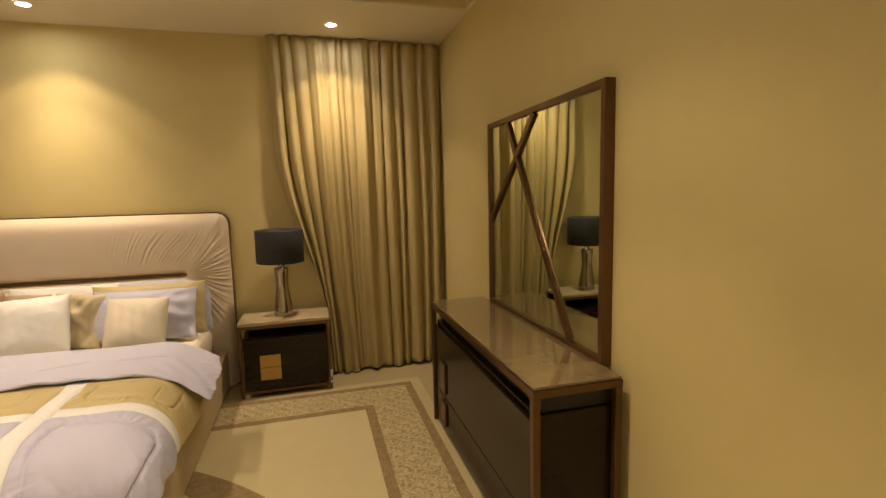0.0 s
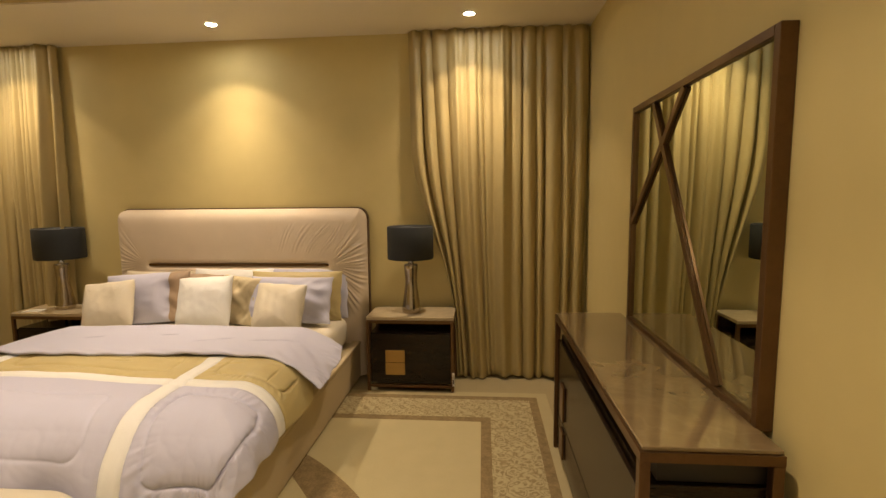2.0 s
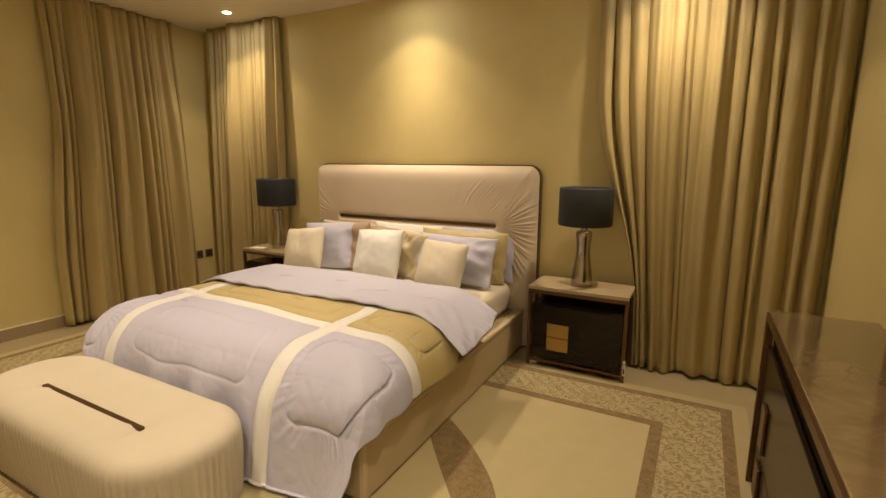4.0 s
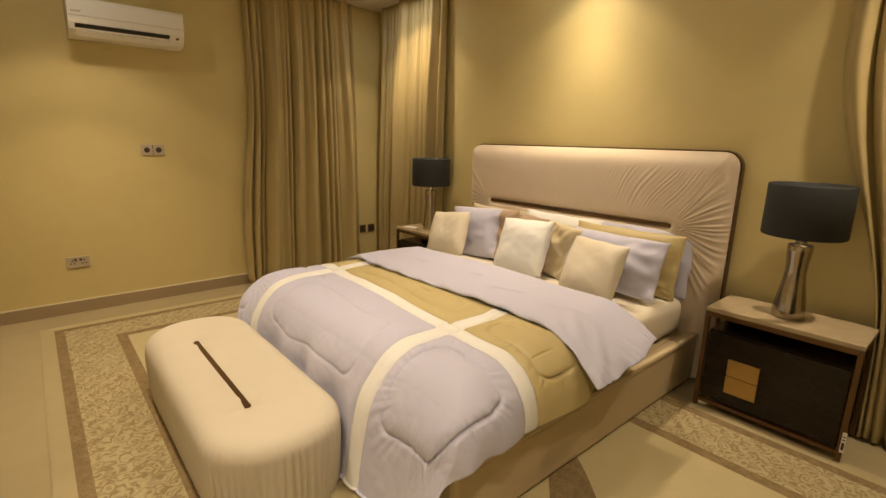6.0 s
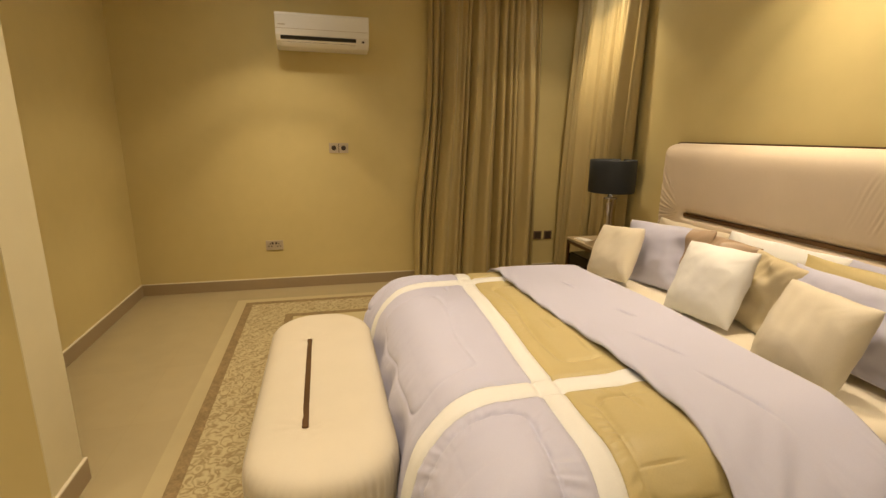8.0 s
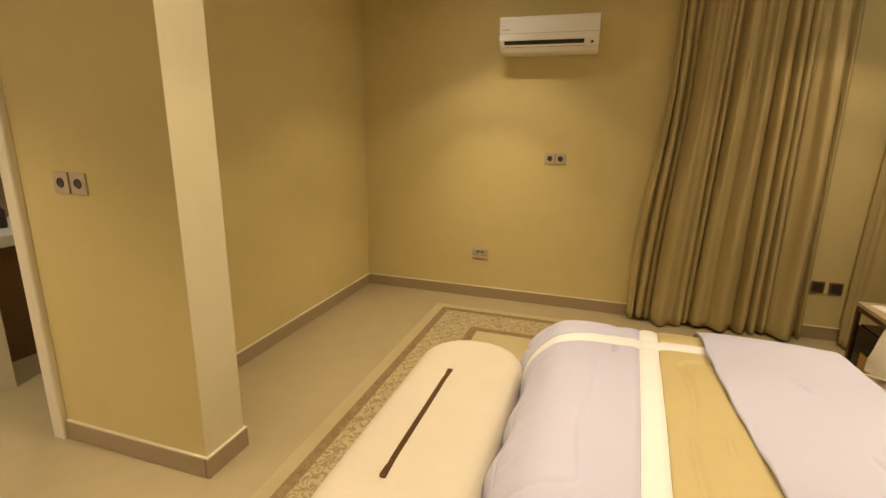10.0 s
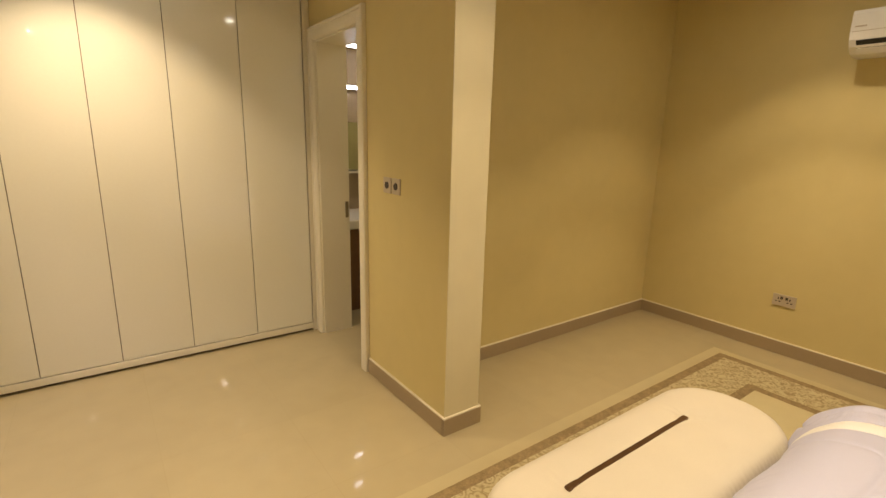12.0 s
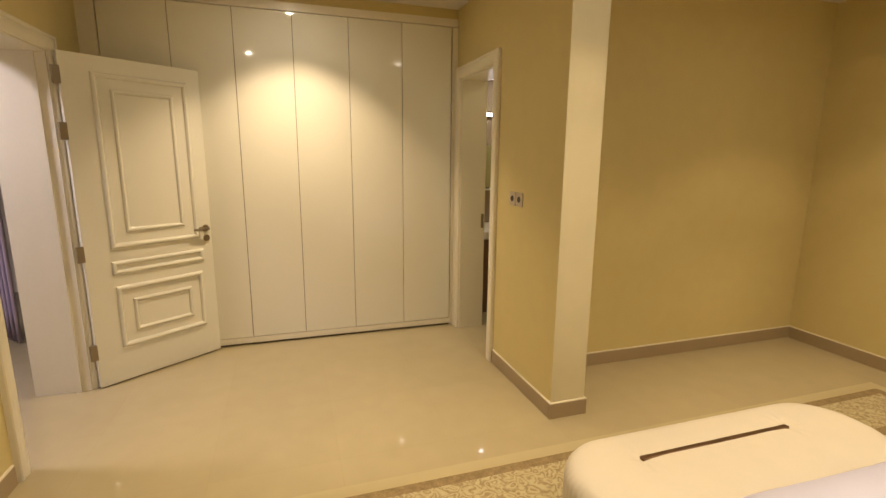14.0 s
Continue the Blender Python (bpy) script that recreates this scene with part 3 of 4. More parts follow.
def rect_groove(X, Y, x0, x1, y0, y1, r=0.09):
    cx, cy, hx, hy = (x0 + x1) / 2, (y0 + y1) / 2, (x1 - x0) / 2 - r, (y1 - y0) / 2 - r
    qx, qy = np.abs(X - cx) - hx, np.abs(Y - cy) - hy
    d = np.hypot(np.maximum(qx, 0), np.maximum(qy, 0)) + np.minimum(np.maximum(qx, qy), 0) - r
    return d


def duvet():
    th = empty("duvet", (0, 0, 0.3), label="quilted lavender comforter with cream bands and mustard panel on the bed", category="comforter")
    B1, B2 = (0.450, 0.540), (-0.735, -0.655)     # bands along the bed, from its middle
    yb0, yb1 = 1.605, 1.682                     # band across
    ycut, foot = 2.40, 0.72
    xs = np.unique(np.concatenate([np.linspace(-1.28, B2[0], 70), np.linspace(*B2, 14), np.linspace(B2[1], B1[0], 200), np.linspace(*B1, 18), np.linspace(B1[1], 1.20, 150)]).round(4))
    ys = np.unique(np.concatenate([np.linspace(foot, yb0, 200), np.linspace(yb0, yb1, 18), np.linspace(yb1, ycut, 90)]).round(4))
    X, Y = np.meshgrid(xs, ys)
    trim = 0.055 * smoothstep(0.85, 1.15, np.abs(X))
    trim = trim + 0.12 * smoothstep(0.8, 1.15, X) * smoothstep(1.95, 2.12, Y)
    Xs = X - np.sign(X) * trim
    px, py, pz = drape_point(Xs, Y, 0.572, 0.78, 1.46, 0.24, 0.0, 0.16)
    px = px + XC
    py = py + (0.50 - X) * 0.063 * smoothstep(1.30, 1.60, Y)
    cells = [(B1[1] + 0.07, 1.04, 1.06, yb0 - 0.08, 0.10), (B2[1] + 0.13, B1[0] - 0.13, 1.16, yb0 - 0.14, 0.10), (-1.02, B2[0] - 0.075, 1.12, yb0 - 0.085, 0.10),
             (B1[1] + 0.06, 1.02, yb1 + 0.07, 2.02, 0.07), (B2[1] + 0.10, B1[0] - 0.10, yb1 + 0.09, 2.04, 0.07)]
    band = ((X > B1[0]) & (X < B1[1])) | ((X > B2[0]) & (X < B2[1])) | ((Y > yb0) & (Y < yb1))
    puff = np.zeros_like(X)
    for k, c in enumerate(cells):
        wob = 0.012 * np.sin(X * 9 + k) + 0.011 * np.sin(Y * 13 + 2 * k)
        d = rect_groove(X, Y, *c[:4], 0.055) + wob
        ang = np.arctan2(Y - (c[2] + c[3]) / 2, X - (c[0] + c[1]) / 2)
        broken = 0.85 + 0.15 * np.sin(ang * 3 + k)
        puff += -0.015 * (0.6 if k == 1 else 1.0) * broken * np.exp(-(np.abs(d) / 0.0075) ** 1.3) + (0.003 if k == 1 else 0.006) * smoothstep(0.0, -0.06, d)
        pl = np.sin(ang * 26 + 2.5 * np.sin(ang * 5 + k)) + 0.6 * np.sin(ang * 47 + 2 * np.sin(ang * 9))
        pucker = np.sin(ang * 61 + 3 * np.sin(ang * 7 + k)) * np.sin(ang * 23 + k)
        puff += (0.0 if k in (1, 4) else 0.0016) * pucker * np.exp(-np.abs(d) / 0.014) * np.where(band, 0.0, 1.0)
        puff += (0.0006 if k in (1, 4) else 0.0019) * pl * smoothstep(0.0, 0.015, d) * smoothstep(0.075 if k not in (0, 2) else 0.13, 0.03, d) * np.where(band, 0.0, 1.0)
        puff += (0.0014 if k in (0, 2) else 0.0002) * pl * smoothstep(-0.07, -0.005, d) * (d < 0)
    for e in (*B1, *B2):
        puff -= 0.008 * np.exp(-((X - e) / 0.012) ** 2)
    for e in (yb0, yb1):
        puff -= 0.008 * np.exp(-((Y - e) / 0.012) ** 2)
    puff += 0.014 * wavy(X, Y, 11, 0.9) + 0.008 * wavy(X, Y, 12, 2.6)
    # fine creases on the hanging parts and short quilting tacks
    loose = np.maximum(smoothstep(0.74, 0.98, np.abs(X)), smoothstep(1.42, 1.18, Y))
    crease = wavy(X, Y, 41, 4.5) + 0.7 * wavy(X, Y, 42, 8.0)
    puff += (0.016 + 0.012 * smoothstep(1.42, 1.18, Y)) * loose * np.abs(crease) * np.where(band, 0.3, 1.0)
    for tx, ty, tw, th2 in ((-0.62, 1.86, 0.05, 0.004), (-0.30, 1.90, 0.06, 0.004), (0.02, 1.85, 0.05, 0.004), (0.22, 1.92, 0.06, 0.004), (-0.60, 1.52, 0.045, 0.004), (-0.64, 1.47, 0.004, 0.05), (0.62, 1.88, 0.07, 0.004), (0.90, 1.80, 0.004, 0.05)):
        puff -= 0.011 * np.exp(-((X - tx) / tw) ** 4 - ((Y - ty) / (th2 + 0.003)) ** 2)
    puff *= 1 - smoothstep(1.88, 1.97, Y)
    side = smoothstep(0.82, 1.05, np.abs(X))
    low = smoothstep(1.38, 1.15, Y)
    up = (1 - side) * (1 - low)
    pz = pz + puff * np.maximum(up, 0.25) - 0.022 * smoothstep(1.97, 2.08, Y)
    hang = smoothstep(0.50, 0.25, pz)
    px = px + np.sign(X) * puff * side + np.sign(X) * side * 0.016 * np.sin(Y * 17 + 2 * np.sin(Y * 5)) * hang
    py = py - puff * low - low * 0.020 * np.sin(X * 13 + 2 * np.sin(X * 4)) * hang
    pz = np.maximum(pz, 0.035)
    pts = np.stack([px, py, pz - 0.3], -1)
    r, c = X.shape
    ix = np.searchsorted(xs, [B2[0] - 1e-4, B2[1] - 1e-4, B1[0] - 1e-4, B1[1] - 1e-4])
    i0, i1 = np.searchsorted(ys, [yb0 - 1e-4, yb1 - 1e-4])
    def piece(name, rows, cols, mat, label):
        grid_part(name, pts[rows[0]:rows[1] + 1, cols[0]:cols[1] + 1], mat, th, label, thick=0.007)
    end, last = r - 1, c - 1
    piece("lavender_panel", (0, i0), (0, ix[0]), LAVENDER, "quilted lavender panel hanging over the far side")
    piece("lavender_panel", (0, i0), (ix[1], ix[2]), LAVENDER, "large quilted lavender centre panel")
    piece("lavender_panel", (0, i0), (ix[3], last), LAVENDER, "quilted lavender panel with a stitched rounded square")
    piece("mustard_panel", (i1, end), (0, ix[0]), MUSTARD, "mustard satin panel")
    piece("mustard_panel", (i1, end), (ix[1], ix[2]), MUSTARD, "mustard satin panel")
    piece("mustard_panel", (i1, end), (ix[3], last), MUSTARD, "mustard satin panel")
    piece("cream_band", (0, end), (ix[0], ix[1]), CREAM, "cream band")
    piece("cream_band", (0, end), (ix[2], ix[3]), CREAM, "cream band")
    piece("cross_band", (i0, i1), (0, ix[0]), CREAM, "cream cross band")
    piece("cross_band", (i0, i1), (ix[1], ix[2]), CREAM, "cream cross band")
    piece("cross_band", (i0, i1), (ix[3], last), CREAM, "cream cross band")
    # the turned-back head end, a loop of cloth with a rolled front edge
    xs2 = np.linspace(-1.24, 1.11, 430)
    prof = []
    y0, y1, h = 1.95, 2.47, 0.017
    for a in np.linspace(-math.pi / 2, math.pi / 2, 9):
        prof.append((y0 + 0.5 * h - 0.5 * h * math.cos(a), 0.5 * h * (1 + math.sin(a))))
    for y in np.linspace(y0 + 0.03, y1, 110):
        prof.append((y, h + 0.012 * math.sin(math.pi * (y - y0) / (y1 - y0))))
    prof.append((y1 + 0.012, h * 0.5))
    prof.append((y1 + 0.008, 0.0))
    P = np.array(prof)
    X2, Yp = np.meshgrid(xs2, P[:, 0])
    Hp = np.repeat(P[:, 1:2], len(xs2), 1)
    Ys = Yp + 0.018 * np.sin(X2 * 3.1) * smoothstep(2.25, 2.0, Yp) + 0.02 * np.sin(X2 * 2.3 + 1) * smoothstep(2.3, 2.46, Yp)
    flare = 0.05 * smoothstep(0.7, 1.2, X2) * smoothstep(2.3, 1.95, Yp)
    ax, ay, az = drape_point(X2 * (1 - 0.06 * smoothstep(2.0, 2.5, Yp)), Ys, 0.581, 0.74, 0.0, 0.45, 0.010)
    wr = 0.022 * wavy(X2 * 0.7, Yp * 1.2, 5, 0.8) + 0.006 * wavy(X2, Yp, 6, 2.0)
    wr += 0.0035 * np.sin((X2 + 0.4 * Yp) * 46 + 3 * np.sin(Yp * 9)) * smoothstep(0.72, 0.9, X2) * smoothstep(2.3, 2.1, Yp)
    for tx, ty, tw in ((-0.42, 2.20, 0.05), (0.05, 2.24, 0.05), (0.36, 2.16, 0.11), (0.74, 2.18, 0.13)):
        wr -= 0.013 * np.exp(-((X2 - tx) / tw) ** 4 - ((Yp - ty - 0.25 * (X2 - tx)) / 0.007) ** 2)
    hem = smoothstep(0.90, 1.09, X2)
    wr += hem * 0.016 * np.abs(wavy(X2, Yp, 61, 5.0)) + hem * 0.003 * np.sin(Yp * 95 + 6 * np.sin(X2 * 9) + 3 * np.sin(Yp * 31))
    wr += 0.004 * np.sin(Yp * 70 + X2 * 30) * np.exp(-((Yp - y0) / 0.05) ** 2)
    side = smoothstep(0.82, 0.98, np.abs(X2))
    az = az + (Hp + wr) * (1 - side) - 0.03
    ax = ax + XC + np.sign(X2) * (Hp + wr) * side + np.sign(X2) * side * 0.006 * np.sin(Yp * 21 + X2 * 9)
    ay = ay - flare
    grid_part("turned_back_fold", np.stack([ax, ay, az + 0.03 - 0.3], -1), LAVENDER, th, "lavender satin end turned back over the mustard panel", thick=0.006)


duvet()


# ---------------- pillows ----------------
def pillow(name, at, size, lean, turn, mats, label, seed, fat=0.14, roll=0.0):
    """A stuffed pillow standing on its edge, leaning back by lean degrees."""
    w, h = size
    n = 96
    u = np.sin(np.linspace(-1, 1, n) * math.pi / 2 * 0.96) / math.sin(math.pi / 2 * 0.96)
    U, V = np.meshgrid(u, u)
    corner = 1 - 0.015 * (U * U * V * V) ** 3
    rs = np.random.RandomState(seed + 200)
    dip = rs.uniform(0.025, 0.06, 4) * (0.7 if w < 0.5 else 1.0)
    ex = 1 - np.where(U > 0, dip[0], dip[1]) * (1 - V ** 4) + 0.008 * np.sin(9 * V + seed)
    ez = 1 - np.where(V > 0, dip[2], dip[3]) * (1 - U ** 4) + 0.008 * np.sin(8 * U + seed)
    X, Z = U * w / 2 * ex * corner, V * h / 2 * ez * corner
    puff = (np.clip(1 - np.abs(U) ** 2.6, 0, 1) * np.clip(1 - np.abs(V) ** 2.6, 0, 1)) ** 0.5
    r = np.random.RandomState(seed)
    wr = np.zeros_like(U)
    for k in range(26):
        sx, sz = r.choice([-1, 1]), r.choice([-1, 1])
        a = math.atan2(sz, sx) + r.uniform(-0.7, 0.7)
        off = r.uniform(-0.5, 0.5)
        dline = (U - sx * 0.9) * -math.sin(a) + (V - sz * 0.9) * math.cos(a) + off * 0.4
        wr += r.uniform(-1, 1) * np.exp(-(dline / r.uniform(0.035, 0.09)) ** 2) * smoothstep(1.25, 0.1, np.hypot(U - sx, V - sz))
    if TAUPE in mats or GOLDS in mats:
        loose = 1.0 if LAVENDER not in mats else smoothstep(0.2, 0.6, U)
        wr += loose * (1.6 * wavy(U, V, seed + 9, 0.45) * 6 + 1.2 * np.sin(14 * U + 3 * np.sin(4 * V)) * 0.5)
    out = fat / 2 * puff
    th = empty(name, at, turn, label=label, category="cushion" if w < 0.5 else "pillow")
    rot = np.array(Matrix.Rotation(radians(-lean), 3, "X") @ Matrix.Rotation(radians(roll), 3, "Y"))
    for side, nm, mat in ((-1, "front", mats[0]), (1, "back", mats[1])):
        fold = np.abs(wavy(U, V, seed + 90 + side, 0.55)) ** 0.8
        rim = smoothstep(0.55, 0.98, np.maximum(np.abs(U), np.abs(V)))
        Y = side * (out + (0.006 * wr * (0.35 if w < 0.5 and TAUPE not in mats and GOLDS not in mats else 1.0) + 0.014 * wavy(U, V, seed + 50, 0.2) + 0.006 * wavy(U, V, seed + 80, 0.8)) * puff - (0.007 if mats[0] is IVORY else 0.014) * fold * (0.35 + 0.65 * rim) * puff)
        pts = np.stack([X, Y, Z], -1) @ rot.T
        if side < 0 and len(mats) > 2:
            cut = 66
            grid_part(nm, pts[:, :cut + 1], mat, th)
            grid_part("flap", pts[:, cut:], mats[2], th, "taupe satin flap")
        else:
            grid_part(nm, pts if side < 0 else pts[:, ::-1], mat, th)
    return th


# name, middle, size, lean, turn, (front, back), label
PILLOWS = [
    ("pillow", (0.48, 3.13, 0.690), (0.68, 0.39), 12, 2, (LAVENDER, LAVENDER), "lavender satin pillow against the headboard", 21, 0.13, 0),
    ("pillow", (0.44, 3.03, 0.690), (0.72, 0.38), 14, 1, (MUSTARD, MUSTARD), "long mustard satin pillow behind the lavender one", 22, 0.12, 0),
    ("pillow", (0.455, 2.88, 0.690), (0.64, 0.35), 20, -2, (LAVENDER, TAUPE), "lavender satin pillow with a taupe back", 23, 0.15, 0),
    ("pillow", (-0.10, 3.11, 0.68), (0.66, 0.41), 12, 0, (CREAM, CREAM), "cream satin pillow standing against the headboard", 27, 0.13, 0),
    ("pillow", (-0.70, 3.11, 0.665), (0.62, 0.40), 12, 0, (CHAMP, CHAMP), "champagne satin pillow standing against the headboard", 28, 0.13, 0),
    ("pillow", (-0.36, 2.99, 0.675), (0.42, 0.38), 16, 14, (TAUPE, TAUPE), "taupe satin pillow, partly hidden", 24, 0.13, 5),
    ("pillow", (-0.64, 2.89, 0.69), (0.60, 0.39), 18, 10, (LAVENDER, TAUPE, TAUPE), "lavender satin pillow with its taupe flap showing", 25, 0.14, -3),
    ("pillow", (0.06, 2.90, 0.680), (0.34, 0.36), 18, -10, (GOLDS, GOLDS), "pale gold satin pillow behind the centre cushion", 26, 0.13, 4),
    ("scatter_cushion", (-0.12, 2.75, 0.695), (0.39, 0.38), 24, 4, (CREAM, CREAM), "square cream satin scatter cushion in the middle of the bed", 31, 0.17, -3),
    ("scatter_cushion", (0.460, 2.67, 0.672), (0.355, 0.355), 22, -3, (IVORY, IVORY), "square champagne scatter cushion leaning on a lavender pillow", 32, 0.15, 2),
    ("scatter_cushion", (-0.77, 2.66, 0.690), (0.34, 0.34), 24, 8, (IVORY, IVORY), "square champagne scatter cushion at the far side of the bed", 33, 0.15, -6),
]
for row in PILLOWS:
    pillow(*row)


# ---------------- upholstered bench ----------------
def bench():
    x0, x1, y0, y1, top = -1.03, 0.44, 0.655, 1.165, 0.352
    cx, cy, a, b = (x0 + x1) / 2, (y0 + y1) / 2, (x1 - x0) / 2, (y1 - y0) / 2
    th = empty("bench", (cx, cy, 0.012), label="ivory velvet end-of-bed bench with rounded ends and gathered skirt", category="bench")
    n = 520
    r = 0.235
    # rounded rectangle outline
    corner = [(a - r, b - r, 0), (-(a - r), b - r, 90), (-(a - r), -(b - r), 180), (a - r, -(b - r), 270)]
    path = []
    for ox, oy, start in corner:
        for t in np.linspace(0, 90, 40):
            ang = radians(start + t)
            path.append((ox + r * math.cos(ang), oy + r * math.sin(ang), math.cos(ang), math.sin(ang)))
    path = np.array(path + [path[0]])
    seglen = np.hypot(*np.diff(path[:, :2], axis=0).T)
    s = np.concatenate([[0], np.cumsum(seglen)])
    t = np.linspace(0, s[-1], n, endpoint=False)
    ox, oy, nx, ny = [np.interp(t, s, path[:, k]) for k in range(4)]
    rr = np.random.RandomState(8)
    phase = np.cumsum(0.6 + 0.8 * rr.rand(n)) * 2 * math.pi / n * 62
    pleat = np.abs(np.sin(phase)) ** 0.6
    prof = [(0.0, 0.0, 1), (0.006, 0.06, 1), (0.010, 0.14, 1), (0.012, 0.20, 0.9), (0.012, 0.24, 0.7), (0.010, 0.27, 0.4), (0.004, 0.295, 0.15),
            (-0.012, 0.316, 0.04), (-0.032, 0.329, 0), (-0.055, 0.336, 0), (-0.08, 0.340, 0), (-0.11, 0.342, 0), (-0.135, 0.343, 0), (-0.155, 0.343, 0),
            (-0.172, 0.343, 0), (-0.184, 0.343, 0), (-0.195, 0.343, 0), (-0.206, 0.343, 0), (-0.218, 0.343, 0), (-0.23, 0.342, 0)]
    pts = []
    for off, z, w in prof:
        o = off + 0.017 * (pleat - 1) * w
        pts.append(np.stack([ox + nx * o, oy + ny * o, np.full(n, z)], -1))
    # centre spine
    spine = np.stack([np.clip(ox, -(a - 0.25), a - 0.25), np.zeros(n), np.full(n, 0.342)], -1)
    pts.append(spine)
    pts = np.array(pts)
    # the seat sinks along the bronze strip and is pinched at both its ends
    px, py, pz = pts[..., 0], pts[..., 1], pts[..., 2]
    s0, s1, sy = -0.64 - cx, 0.13 - cx, 0.85 - cy
    top = smoothstep(0.325, 0.338, pz)
    along = smoothstep(s0 - 0.06, s0, px) * smoothstep(s1 + 0.06, s1, px)
    sink = 0.006 * along * np.exp(-((py - sy) / 0.022) ** 2)
    for sx in (s0, s1):
        away = np.hypot(px - sx, py - sy)
        around = np.arctan2(py - sy, px - sx)
        sink += 0.011 * np.exp(-(away / 0.035) ** 2) + 0.0022 * np.sin(around * 9) * np.exp(-((away - 0.055) / 0.035) ** 2)
    pts[..., 2] = pz - top * (sink + 0.004 * wavy(px, py, 77, 0.5))
    grid_part("cushion_top", pts, BENCHV, th, "ivory velvet seat with gathered sides", closed_u=True)
    part("slot_trim", boxes(((-0.64 - cx, 0.838 - cy, 0.325), (0.13 - cx, 0.862 - cy, 0.3395)), bevel=0.003), BRONZE, th, "dark bronze strip let into the seat")
    part("plinth", boxes(((-(a - 0.08), -(b - 0.06), 0.0), (a - 0.08, b - 0.06, 0.02))), BLACK, th)


bench()


# ---------------- nightstands and lamps ----------------
def nightstand():
    w, d, h = 0.635, 0.325, 0.553
    th = empty("nightstand", label="bronze-framed espresso nightstand with beige stone top beside the bed", category="nightstand", group="nightstands beside the bed")
    hw = w / 2
    part("top", boxes(((-hw, 0.0, h - 0.024), (hw, d, h)), bevel=0.004), STONE, th, "polished beige stone top")
    fr = 0.022
    for sx in (-1, 1):
        for y in (0.0, d - fr):
            xa, xb = sorted((sx * hw, sx * (hw - fr)))
            part("leg", boxes(((xa, y, 0.0), (xb, y + fr, h - 0.025)), bevel=0.002), BRONZE, th)
    for y0, y1, z0, z1 in ((0.001, 0.02, h - 0.048, h - 0.025), (0.001, 0.02, 0.03, 0.048), (d - 0.02, d - 0.001, h - 0.048, h - 0.025)):
        part("frame_rail", boxes(((-hw + fr, y0, z0), (hw - fr, y1, z1))), BRONZE, th)
    part("carcass", boxes(((-hw + fr + 0.002, 0.03, 0.05), (hw - fr - 0.002, d - 0.004, 0.43)), bevel=0.002), DARKWOOD, th)
    part("back_panel", boxes(((-hw + fr + 0.002, d - 0.02, 0.432), (hw - fr - 0.002, d - 0.004, h - 0.05))), DARKWOOD, th)
    door = part("drawer_front", boxes(((-hw + fr + 0.006, 0.012, 0.056), (hw - fr - 0.006, 0.029, 0.424)), bevel=0.002), DARKWOOD, th, "glossy espresso drawer front")
    part("pull_plate", boxes(((-0.182, 0.004, 0.216), (-0.040, 0.0115, 0.305)), ((-0.182, 0.004, 0.122), (-0.040, 0.0115, 0.212)), bevel=0.002), GOLDP, door, "square brushed gold pull in two halves")
    return th


def lamp():
    th = empty("table_lamp", label="unlit table lamp with mercury-glass body and charcoal drum shade", category="table lamp", group="bedside lamps")
    prof = [(0.0, 0.002), (0.066, 0.002), (0.069, 0.01), (0.068, 0.04), (0.062, 0.09), (0.053, 0.15), (0.046, 0.20), (0.044, 0.235), (0.046, 0.28), (0.050, 0.325), (0.052, 0.355), (0.048, 0.362), (0.02, 0.366), (0.0, 0.366)]
    part("body", lathe(prof, 48), MERCURY, th, "waisted smoked mercury-glass body", smooth=True)
    part("neck", lathe([(0.0, 0.366), (0.022, 0.366), (0.024, 0.378), (0.012, 0.384), (0.010, 0.42), (0.016, 0.425), (0.016, 0.44), (0.0, 0.44)], 32), CHROME, th, "polished chrome neck", smooth=True)
    part("shade", lathe([(0.163, 0.405), (0.166, 0.404), (0.170, 0.41), (0.170, 0.640), (0.166, 0.645), (0.163, 0.644), (0.163, 0.405)], 64), SHADE, th, "charcoal fabric drum shade", smooth=True)
    bm = bmesh.new()
    for k in range(3):
        a = 2 * math.pi * k / 3
        m = Matrix.Rotation(a, 4, "Z")
        box_bm = bmesh.ops.create_cube(bm, size=1.0)["verts"]
        for v in box_bm:
            v.co = m @ Vector((0.083 + v.co.x * 0.16, v.co.y * 0.003, 0.615 + v.co.z * 0.003))
    part("shade_spider", bm, CHROME, th)
    return th


ns = nightstand()
ns.matrix_basis = pose(1.3225, 2.895, 0.0125)
ns2 = copy_thing(ns, pose(-1.4675, 2.895, 0.0125))
ns2["label"] = "bronze-framed espresso nightstand near the corner, a paper lying on it"
lp = lamp()
lp.matrix_basis = pose(1.315, 3.06, 0.5655)
copy_thing(lp, pose(-1.475, 3.06, 0.5655))
paper = empty("note_card", (-1.66, 2.97, 0.5655), 12, label="white folded paper lying on the far nightstand", category="paper")
part("sheet", boxes(((-0.07, -0.035, 0), (0.07, 0.035, 0.003)), ((-0.05, -0.03, 0.0035), (0.075, 0.03, 0.006)), bevel=0.001), PLASTIC, paper)


